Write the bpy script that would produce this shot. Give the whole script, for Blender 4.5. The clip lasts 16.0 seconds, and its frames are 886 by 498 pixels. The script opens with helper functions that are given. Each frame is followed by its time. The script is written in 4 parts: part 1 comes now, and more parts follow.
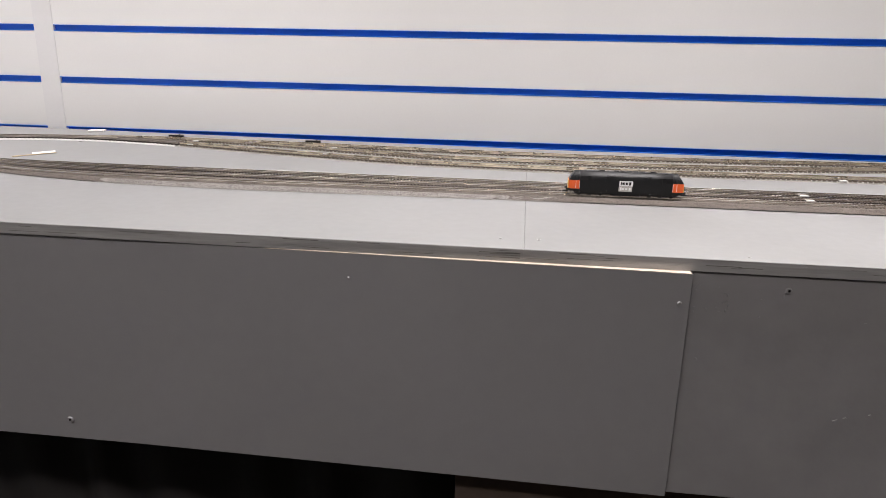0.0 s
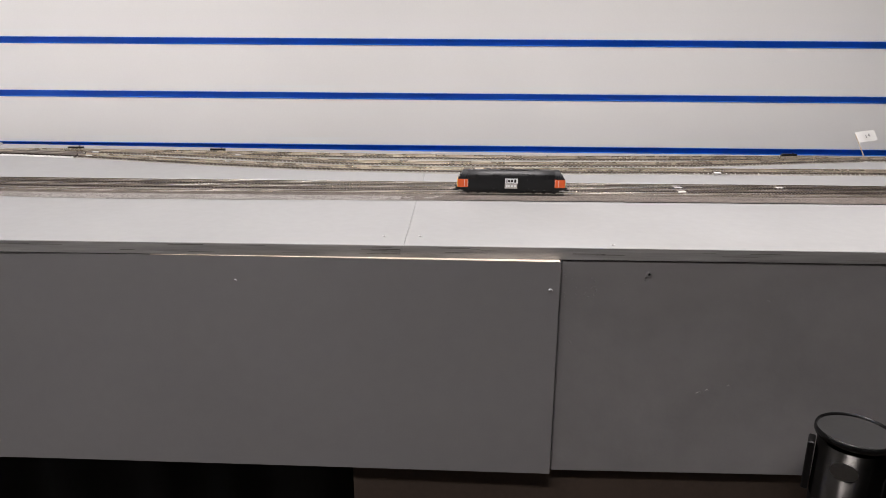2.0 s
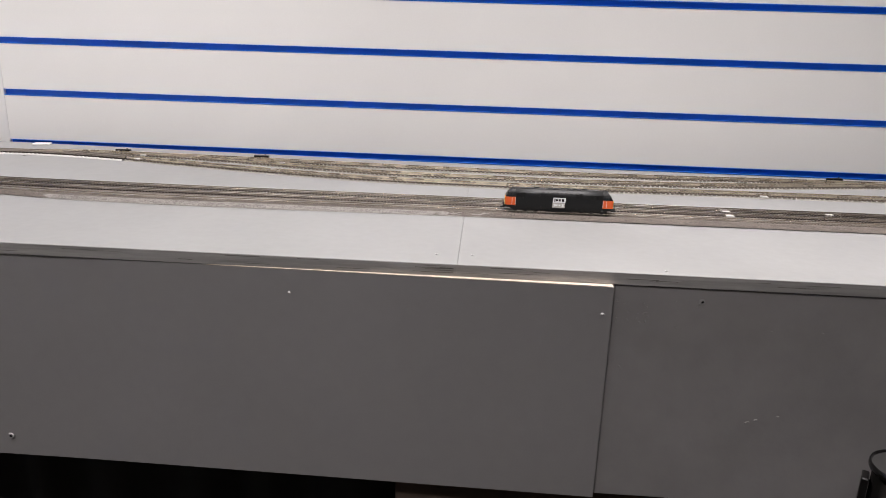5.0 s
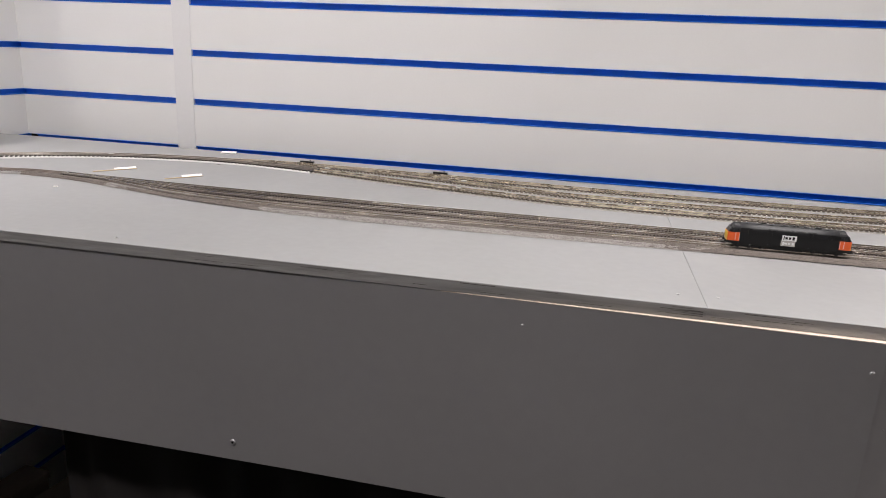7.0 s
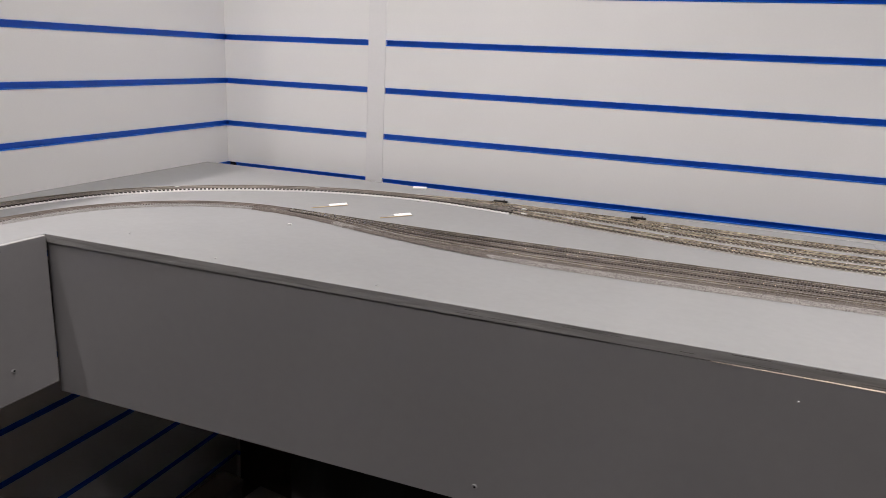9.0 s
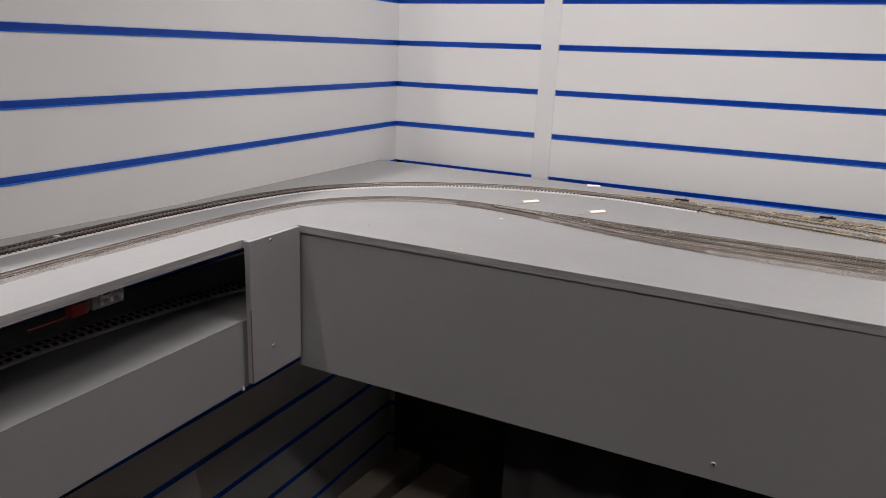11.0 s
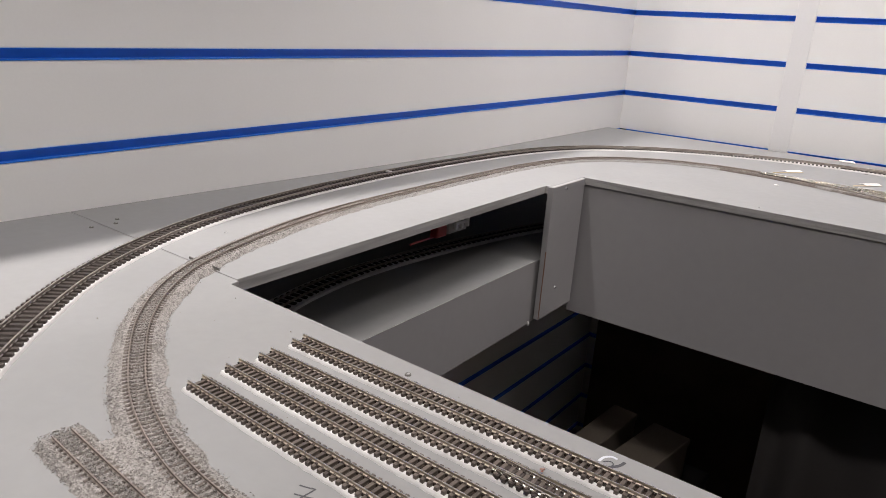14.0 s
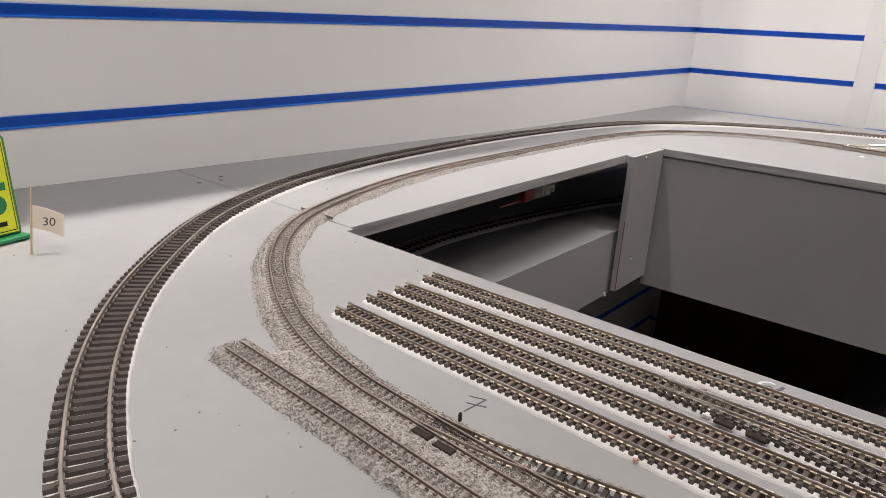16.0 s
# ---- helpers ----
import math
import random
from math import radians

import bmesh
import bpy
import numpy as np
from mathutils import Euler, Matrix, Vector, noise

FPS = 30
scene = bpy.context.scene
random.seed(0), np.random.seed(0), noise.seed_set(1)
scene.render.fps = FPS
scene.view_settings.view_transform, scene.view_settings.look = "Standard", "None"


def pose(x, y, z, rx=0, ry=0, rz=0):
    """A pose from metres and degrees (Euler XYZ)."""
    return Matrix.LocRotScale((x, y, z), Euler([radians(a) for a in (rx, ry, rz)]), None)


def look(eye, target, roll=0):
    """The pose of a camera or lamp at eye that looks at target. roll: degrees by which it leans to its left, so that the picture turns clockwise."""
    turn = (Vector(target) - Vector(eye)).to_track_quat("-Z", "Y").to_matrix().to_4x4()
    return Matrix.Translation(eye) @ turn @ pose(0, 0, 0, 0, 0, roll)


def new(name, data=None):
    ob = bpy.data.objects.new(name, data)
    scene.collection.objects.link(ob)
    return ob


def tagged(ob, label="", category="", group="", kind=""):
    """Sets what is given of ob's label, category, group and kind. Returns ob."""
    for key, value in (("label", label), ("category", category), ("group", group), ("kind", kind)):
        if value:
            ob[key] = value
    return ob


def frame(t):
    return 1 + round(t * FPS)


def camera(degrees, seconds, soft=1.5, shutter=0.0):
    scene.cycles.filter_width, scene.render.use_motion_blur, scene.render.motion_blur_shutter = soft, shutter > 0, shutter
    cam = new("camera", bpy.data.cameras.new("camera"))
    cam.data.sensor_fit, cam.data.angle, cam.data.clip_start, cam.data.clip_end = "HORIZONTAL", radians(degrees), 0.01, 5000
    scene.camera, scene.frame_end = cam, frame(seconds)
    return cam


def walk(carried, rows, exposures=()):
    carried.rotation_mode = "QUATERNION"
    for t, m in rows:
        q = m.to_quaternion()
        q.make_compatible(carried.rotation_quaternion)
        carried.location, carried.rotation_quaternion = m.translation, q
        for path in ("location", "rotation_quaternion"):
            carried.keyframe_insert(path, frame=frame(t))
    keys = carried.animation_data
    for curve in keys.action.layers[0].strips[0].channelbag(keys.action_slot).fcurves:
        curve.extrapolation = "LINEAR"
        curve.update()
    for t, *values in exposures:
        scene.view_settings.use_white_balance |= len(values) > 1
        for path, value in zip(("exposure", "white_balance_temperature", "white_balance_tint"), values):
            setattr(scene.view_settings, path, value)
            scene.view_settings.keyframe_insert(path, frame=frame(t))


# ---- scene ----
cam = camera(66.0, 16.0, soft=0.65, shutter=0.15)
PATH = [
    (0, (0.942, -1.32, 0.273), (0.72, 0.587, -0.287), 1.2),
    (0.5, (0.958, -1.322, 0.28), (0.768, 0.591, -0.274), 1.0),
    (1, (0.965, -1.328, 0.276), (0.809, 0.59, -0.269), 0.5),
    (1.5, (0.982, -1.337, 0.274), (0.88, 0.586, -0.264), 0.3),
    (2, (1.0, -1.344, 0.273), (0.95, 0.58, -0.268), 0.4),
    (2.5, (1.014, -1.352, 0.28), (1.015, 0.575, -0.254), 0.8),
    (3, (1.018, -1.356, 0.278), (1.045, 0.572, -0.25), 0.7),
    (3.5, (1.021, -1.359, 0.282), (1.058, 0.57, -0.243), 1.3),
    (4, (1.015, -1.362, 0.284), (1.029, 0.569, -0.239), 1.7),
    (4.5, (0.992, -1.352, 0.285), (0.953, 0.578, -0.237), 2.3),
    (5, (0.967, -1.345, 0.288), (0.86, 0.581, -0.244), 1.9),
    (7.5, (0.783, -1.337, 0.308), (0.325, 0.540, -0.207), 3.2),
    (8, (0.74, -1.345, 0.319), (0.205, 0.514, -0.189), 3.4),
    (10.5, (0.537, -1.509, 0.374), (-0.266, 0.249, -0.14), 2.4),
    (11, (0.488, -1.556, 0.354), (-0.357, 0.18, -0.17), 2.5),
    (11.5, (0.45, -1.607, 0.348), (-0.44, 0.098, -0.199), 2.3),
    (12, (0.417, -1.644, 0.349), (-0.531, 0.029, -0.203), 2.9),
    (12.5, (0.387, -1.68, 0.34), (-0.605, -0.036, -0.221), 3.6),
    (13, (0.351, -1.716, 0.334), (-0.683, -0.105, -0.247), 3.7),
    (13.5, (0.326, -1.747, 0.322), (-0.756, -0.171, -0.264), 3.7),
    (14, (0.307, -1.769, 0.31), (-0.814, -0.223, -0.285), 4.0),
    (14.5, (0.3, -1.792, 0.3), (-0.845, -0.266, -0.3), 4.2),
    (15, (0.285, -1.803, 0.284), (-0.882, -0.295, -0.319), 4.0),
    (15.5, (0.275, -1.81, 0.277), (-0.908, -0.318, -0.334), 3.8),
    (16, (0.268, -1.82, 0.271), (-0.932, -0.345, -0.349), 3.5),
]
walk(cam, [(t, look(e, a, r)) for t, e, a, r in PATH],
     [(0, 0.36, 6500, 9), (5, 0.33, 6500, 9), (8, 0.08, 6500, 9), (10.5, -0.06, 6500, 9), (11.5, 0.01, 6500, 9), (12.5, 0.26, 6500, 9), (14, 0.32, 6560, 9), (16, 0.36, 6700, 9)])

# ---------------------------------------------------------------- light
FLOOR = -1.03          # floor level; the layout's top lies at TOP
TOP = 0.10
CEIL = 1.75
world = bpy.data.worlds.new("room")
world.use_nodes = True
world.node_tree.nodes["Background"].inputs[0].default_value = (0.9, 0.95, 1.0, 1)
world.node_tree.nodes["Background"].inputs[1].default_value = 0.02
scene.world = world


def ceiling_lamp(x, y, length, width, power, turn, spread=180, tip=0):
    """An unseen LED batten under the ceiling with its area lamp; spread is limited to keep light off some surfaces, and
    tip leans it towards the back wall.
    """
    thing = tagged(new("ceiling_lamp"), "unseen white LED batten lamp added under the ceiling", "lamp", "ceiling lamps")
    thing.matrix_world = pose(x, y, CEIL - 0.06 - 0.02 * (tip > 0), tip, 0, turn)
    part("housing", box(length / 2, width / 2 + 0.01, 0.03, (0, 0, 0.03)), M_WHITE, thing)
    part("diffuser", box(length / 2, width / 2, 0.004, (0, 0, -0.004)), M_DIFFUSER, thing)
    data = bpy.data.lights.new("lamp", "AREA")
    data.shape, data.size, data.size_y, data.energy = "RECTANGLE", length, width, power
    data.spread = radians(spread)
    data.color = (1.0, 0.935, 0.935)
    lamp = new("lamp", data)
    lamp.parent = thing
    lamp.location = (0, 0, -0.012)


# ---------------------------------------------------------------- mesh helpers
def obj(name, bm, material, parent=None, label="", smooth=False):
    me = bpy.data.meshes.new(name)
    bmesh.ops.recalc_face_normals(bm, faces=bm.faces)
    bm.to_mesh(me)
    bm.free()
    for m in material if isinstance(material, (list, tuple)) else [material]:
        me.materials.append(m)
    if smooth:
        for p in me.polygons:
            p.use_smooth = True
    ob = new(name, me)
    if parent:
        ob.parent = parent
    if label:
        tagged(ob, label)
    return ob


def part(name, bm, material, parent, label="", smooth=False):
    return obj(name, bm, material, parent, label, smooth)


def box(hx, hy, hz, at=(0, 0, 0), bevel=0.0, seg=1, bm=None, rot=0.0):
    made = bm is None
    bm = bm or bmesh.new()
    m = Matrix.Translation(at) @ Matrix.Rotation(rot, 4, "Z") @ Matrix.Diagonal((2 * hx, 2 * hy, 2 * hz, 1))
    out = bmesh.ops.create_cube(bm, size=1, matrix=m)
    if bevel:
        es = {e for v in out["verts"] for e in v.link_edges}
        bmesh.ops.bevel(bm, geom=list(es), offset=bevel, segments=seg, affect="EDGES", profile=0.5)
    return bm


def cyl(r, h, at=(0, 0, 0), seg=24, r2=None, bm=None, m=None):
    bm = bm or bmesh.new()
    base = Matrix.Translation(at) @ (m or Matrix())
    bmesh.ops.create_cone(bm, cap_ends=True, segments=seg, radius1=r, radius2=r if r2 is None else r2, depth=h, matrix=base)
    return bm


def prism(poly, z0, z1, bevel=0.0):
    """A plate with the outline poly (x, y) between two heights."""
    bm = bmesh.new()
    f = bm.faces.new([bm.verts.new((x, y, z1)) for x, y in poly])
    ext = bmesh.ops.extrude_face_region(bm, geom=[f])
    for v in ext["geom"]:
        if isinstance(v, bmesh.types.BMVert):
            v.co.z = z0
    if bevel:
        bmesh.ops.bevel(bm, geom=[e for e in bm.edges if abs(e.verts[0].co.z - e.verts[1].co.z) < 1e-6 and e.verts[0].co.z > (z0 + z1) / 2],
                        offset=bevel, segments=2, affect="EDGES", profile=0.5)
    return bm


# ---------------------------------------------------------------- materials
def mat(name, col, rough=0.6, metal=0.0, vary=0.08, scale=6.0, fine=180.0, bump=0.05, spec=0.5, stain=0.0, dark=None, piece=0.0, rvary=0.08, stretch=None):
    """Paint, plastic, metal or wood: two scales of colour variation, roughness variation and fine relief."""
    m = bpy.data.materials.new(name)
    m.use_nodes = True
    nt = m.node_tree
    n, l = nt.nodes, nt.links
    b = n["Principled BSDF"]
    tc = n.new("ShaderNodeTexCoord")
    src = tc.outputs["Object"]
    if stretch:
        mp = n.new("ShaderNodeMapping")
        mp.inputs["Scale"].default_value = stretch
        l.new(src, mp.inputs["Vector"])
        src = mp.outputs["Vector"]
    big = n.new("ShaderNodeTexNoise")
    big.inputs["Scale"].default_value, big.inputs["Detail"].default_value = scale, 4
    small = n.new("ShaderNodeTexNoise")
    small.inputs["Scale"].default_value, small.inputs["Detail"].default_value = fine, 3
    l.new(src, big.inputs["Vector"])
    l.new(src, small.inputs["Vector"])
    mix = n.new("ShaderNodeMath")
    mix.operation = "MULTIPLY_ADD"
    l.new(small.outputs["Fac"], mix.inputs[0])
    mix.inputs[1].default_value = 0.4
    l.new(big.outputs["Fac"], mix.inputs[2])
    ramp = n.new("ShaderNodeValToRGB")
    lo = tuple(c * (1 - 2 * vary) for c in col) if dark is None else dark
    hi = tuple(min(1, c * (1 + vary)) for c in col)
    ramp.color_ramp.elements[0].position, ramp.color_ramp.elements[0].color = 0.45, (*lo, 1)
    ramp.color_ramp.elements[1].position, ramp.color_ramp.elements[1].color = 0.9, (*hi, 1)
    l.new(mix.outputs[0], ramp.inputs["Fac"])
    out = ramp.outputs["Color"]
    if stain:
        st = n.new("ShaderNodeTexNoise")
        st.inputs["Scale"].default_value, st.inputs["Detail"].default_value = 2.3, 6
        l.new(src, st.inputs["Vector"])
        sr = n.new("ShaderNodeMapRange")
        sr.inputs["From Min"].default_value, sr.inputs["From Max"].default_value = 0.56, 0.74
        sr.inputs["To Min"].default_value, sr.inputs["To Max"].default_value = 0.0, stain
        l.new(st.outputs["Fac"], sr.inputs["Value"])
        mx = n.new("ShaderNodeMix")
        mx.data_type, mx.blend_type = "RGBA", "MULTIPLY"
        l.new(sr.outputs["Result"], mx.inputs["Factor"])
        l.new(out, mx.inputs["A"])
        mx.inputs["B"].default_value = (0.72, 0.68, 0.62, 1)
        out = mx.outputs["Result"]
    if piece:
        oi = n.new("ShaderNodeObjectInfo")
        pr = n.new("ShaderNodeMapRange")
        pr.inputs["To Min"].default_value, pr.inputs["To Max"].default_value = 1 - piece, 1 + piece
        l.new(oi.outputs["Random"], pr.inputs["Value"])
        hv = n.new("ShaderNodeHueSaturation")
        l.new(pr.outputs["Result"], hv.inputs["Value"])
        l.new(out, hv.inputs["Color"])
        out = hv.outputs["Color"]
    l.new(out, b.inputs["Base Color"])
    rr = n.new("ShaderNodeMapRange")
    rr.inputs["To Min"].default_value, rr.inputs["To Max"].default_value = max(0.03, rough - rvary), min(1, rough + rvary)
    l.new(big.outputs["Fac"], rr.inputs["Value"])
    l.new(rr.outputs["Result"], b.inputs["Roughness"])
    b.inputs["Metallic"].default_value = metal
    b.inputs["Specular IOR Level"].default_value = spec
    if bump:
        bp = n.new("ShaderNodeBump")
        bp.inputs["Strength"].default_value, bp.inputs["Distance"].default_value = bump, 0.001
        l.new(small.outputs["Fac"], bp.inputs["Height"])
        l.new(bp.outputs["Normal"], b.inputs["Normal"])
    return m


def grainy(name, col, dark, scale=900.0, rough=0.95):
    """Crushed stone: cells of different tone."""
    m = bpy.data.materials.new(name)
    m.use_nodes = True
    n, l = m.node_tree.nodes, m.node_tree.links
    b = n["Principled BSDF"]
    tc = n.new("ShaderNodeTexCoord")
    vo = n.new("ShaderNodeTexVoronoi")
    vo.inputs["Scale"].default_value = scale
    l.new(tc.outputs["Object"], vo.inputs["Vector"])
    big = n.new("ShaderNodeTexNoise")
    big.inputs["Scale"].default_value, big.inputs["Detail"].default_value = 25, 5
    l.new(tc.outputs["Object"], big.inputs["Vector"])
    sep = n.new("ShaderNodeSeparateColor")
    l.new(vo.outputs["Color"], sep.inputs["Color"])
    ad = n.new("ShaderNodeMath")
    ad.operation = "MULTIPLY_ADD"
    l.new(big.outputs["Fac"], ad.inputs[0])
    ad.inputs[1].default_value = 0.6
    l.new(sep.outputs["Red"], ad.inputs[2])
    ramp = n.new("ShaderNodeValToRGB")
    ramp.color_ramp.elements[0].position, ramp.color_ramp.elements[0].color = 0.25, (*dark, 1)
    ramp.color_ramp.elements[1].position, ramp.color_ramp.elements[1].color = 1.1, (*col, 1)
    l.new(ad.outputs[0], ramp.inputs["Fac"])
    isl = n.new("ShaderNodeNewGeometry")
    pr = n.new("ShaderNodeMapRange")
    pr.inputs["To Min"].default_value, pr.inputs["To Max"].default_value = 0.78, 1.18
    l.new(isl.outputs["Random Per Island"], pr.inputs["Value"])
    hv = n.new("ShaderNodeHueSaturation")
    l.new(pr.outputs["Result"], hv.inputs["Value"])
    l.new(ramp.outputs["Color"], hv.inputs["Color"])
    l.new(hv.outputs["Color"], b.inputs["Base Color"])
    b.inputs["Roughness"].default_value = rough
    bp = n.new("ShaderNodeBump")
    bp.inputs["Strength"].default_value, bp.inputs["Distance"].default_value = 0.7, 0.0006
    l.new(vo.outputs["Distance"], bp.inputs["Height"])
    l.new(bp.outputs["Normal"], b.inputs["Normal"])
    return m


M_WHITE = mat("white_melamine", (0.84, 0.83, 0.81), 0.42, vary=0.015, scale=3, fine=300, bump=0.02)
M_TRIM = mat("white_trim", (0.80, 0.79, 0.78), 0.45, vary=0.015, bump=0.01)
M_BLUE = mat("blue_insert", (0.012, 0.17, 0.72), 0.42, vary=0.06, scale=8, bump=0.02)
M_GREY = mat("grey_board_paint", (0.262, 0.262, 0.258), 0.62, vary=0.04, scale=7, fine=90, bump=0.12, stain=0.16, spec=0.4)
M_PANEL = mat("grey_panel_paint", (0.335, 0.326, 0.326), 0.34, vary=0.03, scale=4, fine=70, bump=0.16, stain=0.18, spec=0.75)
M_PLYEDGE = mat("painted_ply_edge", (0.365, 0.355, 0.342), 0.8, vary=0.16, scale=150, fine=420, bump=0.4, stain=0.18, stretch=(0.05, 0.05, 1.0))
M_SCUFF = mat("scuffed_panel_paint", (0.345, 0.333, 0.331), 0.5, vary=0.05, scale=14, fine=45, bump=0.6, stain=0.3, spec=0.35)
M_WORN = mat("worn_wood_edge", (0.20, 0.10, 0.065), 0.8, vary=0.25, scale=40, bump=0.2)
M_SPLIT = mat("ply_split", (0.17, 0.16, 0.15), 0.9, vary=0.2, scale=60, bump=0.3)
M_RAWWOOD = mat("raw_wood", (0.60, 0.50, 0.42), 0.7, vary=0.12, scale=20, fine=200, bump=0.2)
M_FOAM = mat("white_foam", (0.61, 0.598, 0.58), 0.8, vary=0.05, scale=40, fine=400, bump=0.3)
M_RAIL = mat("nickel_silver_rail", (0.78, 0.74, 0.68), 0.22, metal=1.0, vary=0.1, scale=25, bump=0.02)
M_RAILOLD = mat("dull_rail", (0.30, 0.255, 0.225), 0.48, metal=0.5, vary=0.12, scale=25, bump=0.05)
M_RAILGOLD = mat("brassy_rail_side", (0.55, 0.48, 0.385), 0.38, metal=0.6, vary=0.12, scale=25, bump=0.05)
M_RAILBRASS = mat("golden_nickel_rail", (0.76, 0.69, 0.58), 0.28, metal=0.9, vary=0.12, scale=25, bump=0.05)
M_RAILMID = mat("brown_grey_rail", (0.42, 0.38, 0.34), 0.40, metal=0.75, vary=0.12, scale=25, bump=0.05)
M_SLEEPER = mat("brown_plastic_sleeper", (0.050, 0.038, 0.032), 0.5, vary=0.15, scale=60, fine=500, bump=0.3, piece=0.25)
M_SLEEPERD = mat("dusty_sleeper", (0.115, 0.093, 0.078), 0.8, vary=0.25, scale=80, fine=500, bump=0.3, piece=0.3)
M_SLEEPERG = mat("dusty_brown_sleeper", (0.115, 0.093, 0.078), 0.42, vary=0.15, scale=60, fine=500, bump=0.3, piece=0.25)
M_SLEEPERY = mat("tan_dusty_sleeper", (0.15, 0.125, 0.098), 0.6, vary=0.2, scale=60, fine=500, bump=0.3)
M_FOAMDUST = mat("dusty_foam", (0.46, 0.44, 0.405), 0.8, vary=0.06, scale=40, fine=400, bump=0.3)
M_WEB = mat("brown_plastic_web", (0.035, 0.025, 0.020), 0.7, spec=0.2, vary=0.15, scale=60, fine=500, bump=0.3)
M_SLEEPERW = mat("weathered_sleeper", (0.20, 0.17, 0.145), 0.8, vary=0.2, scale=80, fine=500, bump=0.3, piece=0.3)
M_BALLAST = grainy("grey_ballast", (0.36, 0.338, 0.315), (0.15, 0.138, 0.126))
M_BALLASTM = grainy("dull_ballast", (0.31, 0.29, 0.27), (0.13, 0.12, 0.11))
M_BALLASTB = grainy("dusty_ballast", (0.285, 0.272, 0.258), (0.17, 0.16, 0.15))
M_RAILWEB = mat("glossy_brown_plastic", (0.06, 0.048, 0.042), 0.25, vary=0.15, scale=60, fine=500, bump=0.1, rvary=0.05)
M_FOAMGREY = mat("grey_underlay", (0.62, 0.61, 0.60), 0.8, vary=0.08, scale=40, fine=400, bump=0.3)
M_EDGELINE = mat("rubbed_lit_edge", (0.50, 0.49, 0.48), 0.6, vary=0.15, scale=30, bump=0.1)
M_BROWNFILL = mat("brown_fill_sheet", (0.085, 0.060, 0.045), 0.85, vary=0.1, scale=9, fine=200, bump=0.1)
M_BEIGE = mat("beige_foam_tube", (0.24, 0.205, 0.17), 0.8, vary=0.08, bump=0.1)
M_BALLASTD = grainy("dark_ballast", (0.15, 0.127, 0.110), (0.045, 0.036, 0.031))
M_BLACK = mat("black_paint", (0.010, 0.010, 0.0105), 0.42, vary=0.1, bump=0.02, spec=0.3)
M_ROOF = mat("dark_grey_roof", (0.032, 0.032, 0.033), 0.55, vary=0.1, bump=0.05)
M_ORANGE = mat("orange_paint", (0.80, 0.13, 0.025), 0.4, vary=0.04, bump=0.02)
M_YELLOW = mat("warning_yellow", (0.80, 0.50, 0.02), 0.4, vary=0.04, bump=0.02)
M_PAPER = mat("white_paper", (0.82, 0.81, 0.78), 0.75, vary=0.02, bump=0.05)
M_CREAM = mat("cream_paper", (0.86, 0.76, 0.63), 0.75, vary=0.03, bump=0.05)
M_STICK = mat("wooden_stick", (0.66, 0.50, 0.32), 0.65, vary=0.1, bump=0.1)
M_GLASS = mat("dark_glass", (0.015, 0.017, 0.02), 0.12, vary=0.02, bump=0)
M_BPLASTIC = mat("black_plastic", (0.007, 0.0065, 0.0065), 0.4, vary=0.1, bump=0.05, spec=0.35)
M_GLOSSBLACK = mat("glossy_black_plastic", (0.006, 0.006, 0.006), 0.2, vary=0.1, bump=0.0, spec=0.5)
M_CHROME = mat("dark_chrome", (0.04, 0.038, 0.036), 0.2, metal=1.0, vary=0.05, bump=0.0)
M_STEEL = mat("screw_steel", (0.35, 0.34, 0.32), 0.4, metal=1.0, vary=0.1, bump=0.05)
M_INK = mat("pencil", (0.07, 0.07, 0.075), 0.8, vary=0.05, bump=0)
M_CARPET = mat("brown_carpet", (0.05, 0.036, 0.027), 0.95, vary=0.2, scale=12, fine=400, bump=0.6)
M_DIM = mat("dark_unseen_wall", (0.10, 0.095, 0.09), 0.8, vary=0.05, bump=0.1)
M_CEIL = mat("ceiling_white", (0.75, 0.75, 0.74), 0.85, vary=0.03, bump=0.1)
M_CARD = mat("cardboard", (0.14, 0.115, 0.09), 0.85, vary=0.08, scale=8, bump=0.1)
M_TIN = mat("dull_orange_tin", (0.17, 0.045, 0.022), 0.5, vary=0.1, bump=0.05)
M_DARKBOX = mat("dark_box", (0.02, 0.017, 0.016), 0.7, vary=0.1, bump=0.1)
M_SHADECLOTH = mat("dark_shade_cloth", (0.11, 0.08, 0.06), 0.95, vary=0.15, scale=10, fine=300, bump=0.3)
M_RED = mat("red_plastic", (0.36, 0.02, 0.025), 0.4, vary=0.05, bump=0.0)
M_CLIP = mat("grey_plastic", (0.40, 0.40, 0.40), 0.5, vary=0.05, bump=0.0)
M_GREEN = mat("green_plastic", (0.02, 0.22, 0.08), 0.4, vary=0.05, bump=0.0)
M_LEMON = mat("yellow_card", (0.78, 0.80, 0.04), 0.5, vary=0.03, bump=0.0)
M_SILVER = mat("silver_lettering", (0.82, 0.82, 0.82), 0.4, vary=0.02, bump=0)
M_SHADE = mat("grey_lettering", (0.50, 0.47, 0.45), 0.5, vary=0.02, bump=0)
M_COPPER = mat("copper_wire", (0.50, 0.16, 0.10), 0.4, metal=0.6, vary=0.1, bump=0)
M_SOLDER = mat("pinkish_solder", (0.50, 0.30, 0.25), 0.45, metal=0.3, vary=0.3, scale=300, bump=0.1)
M_CHALK = mat("chalk", (0.62, 0.64, 0.68), 0.8, vary=0.05, bump=0)
M_DIFFUSER = bpy.data.materials.new("lamp_diffuser")
M_DIFFUSER.use_nodes = True
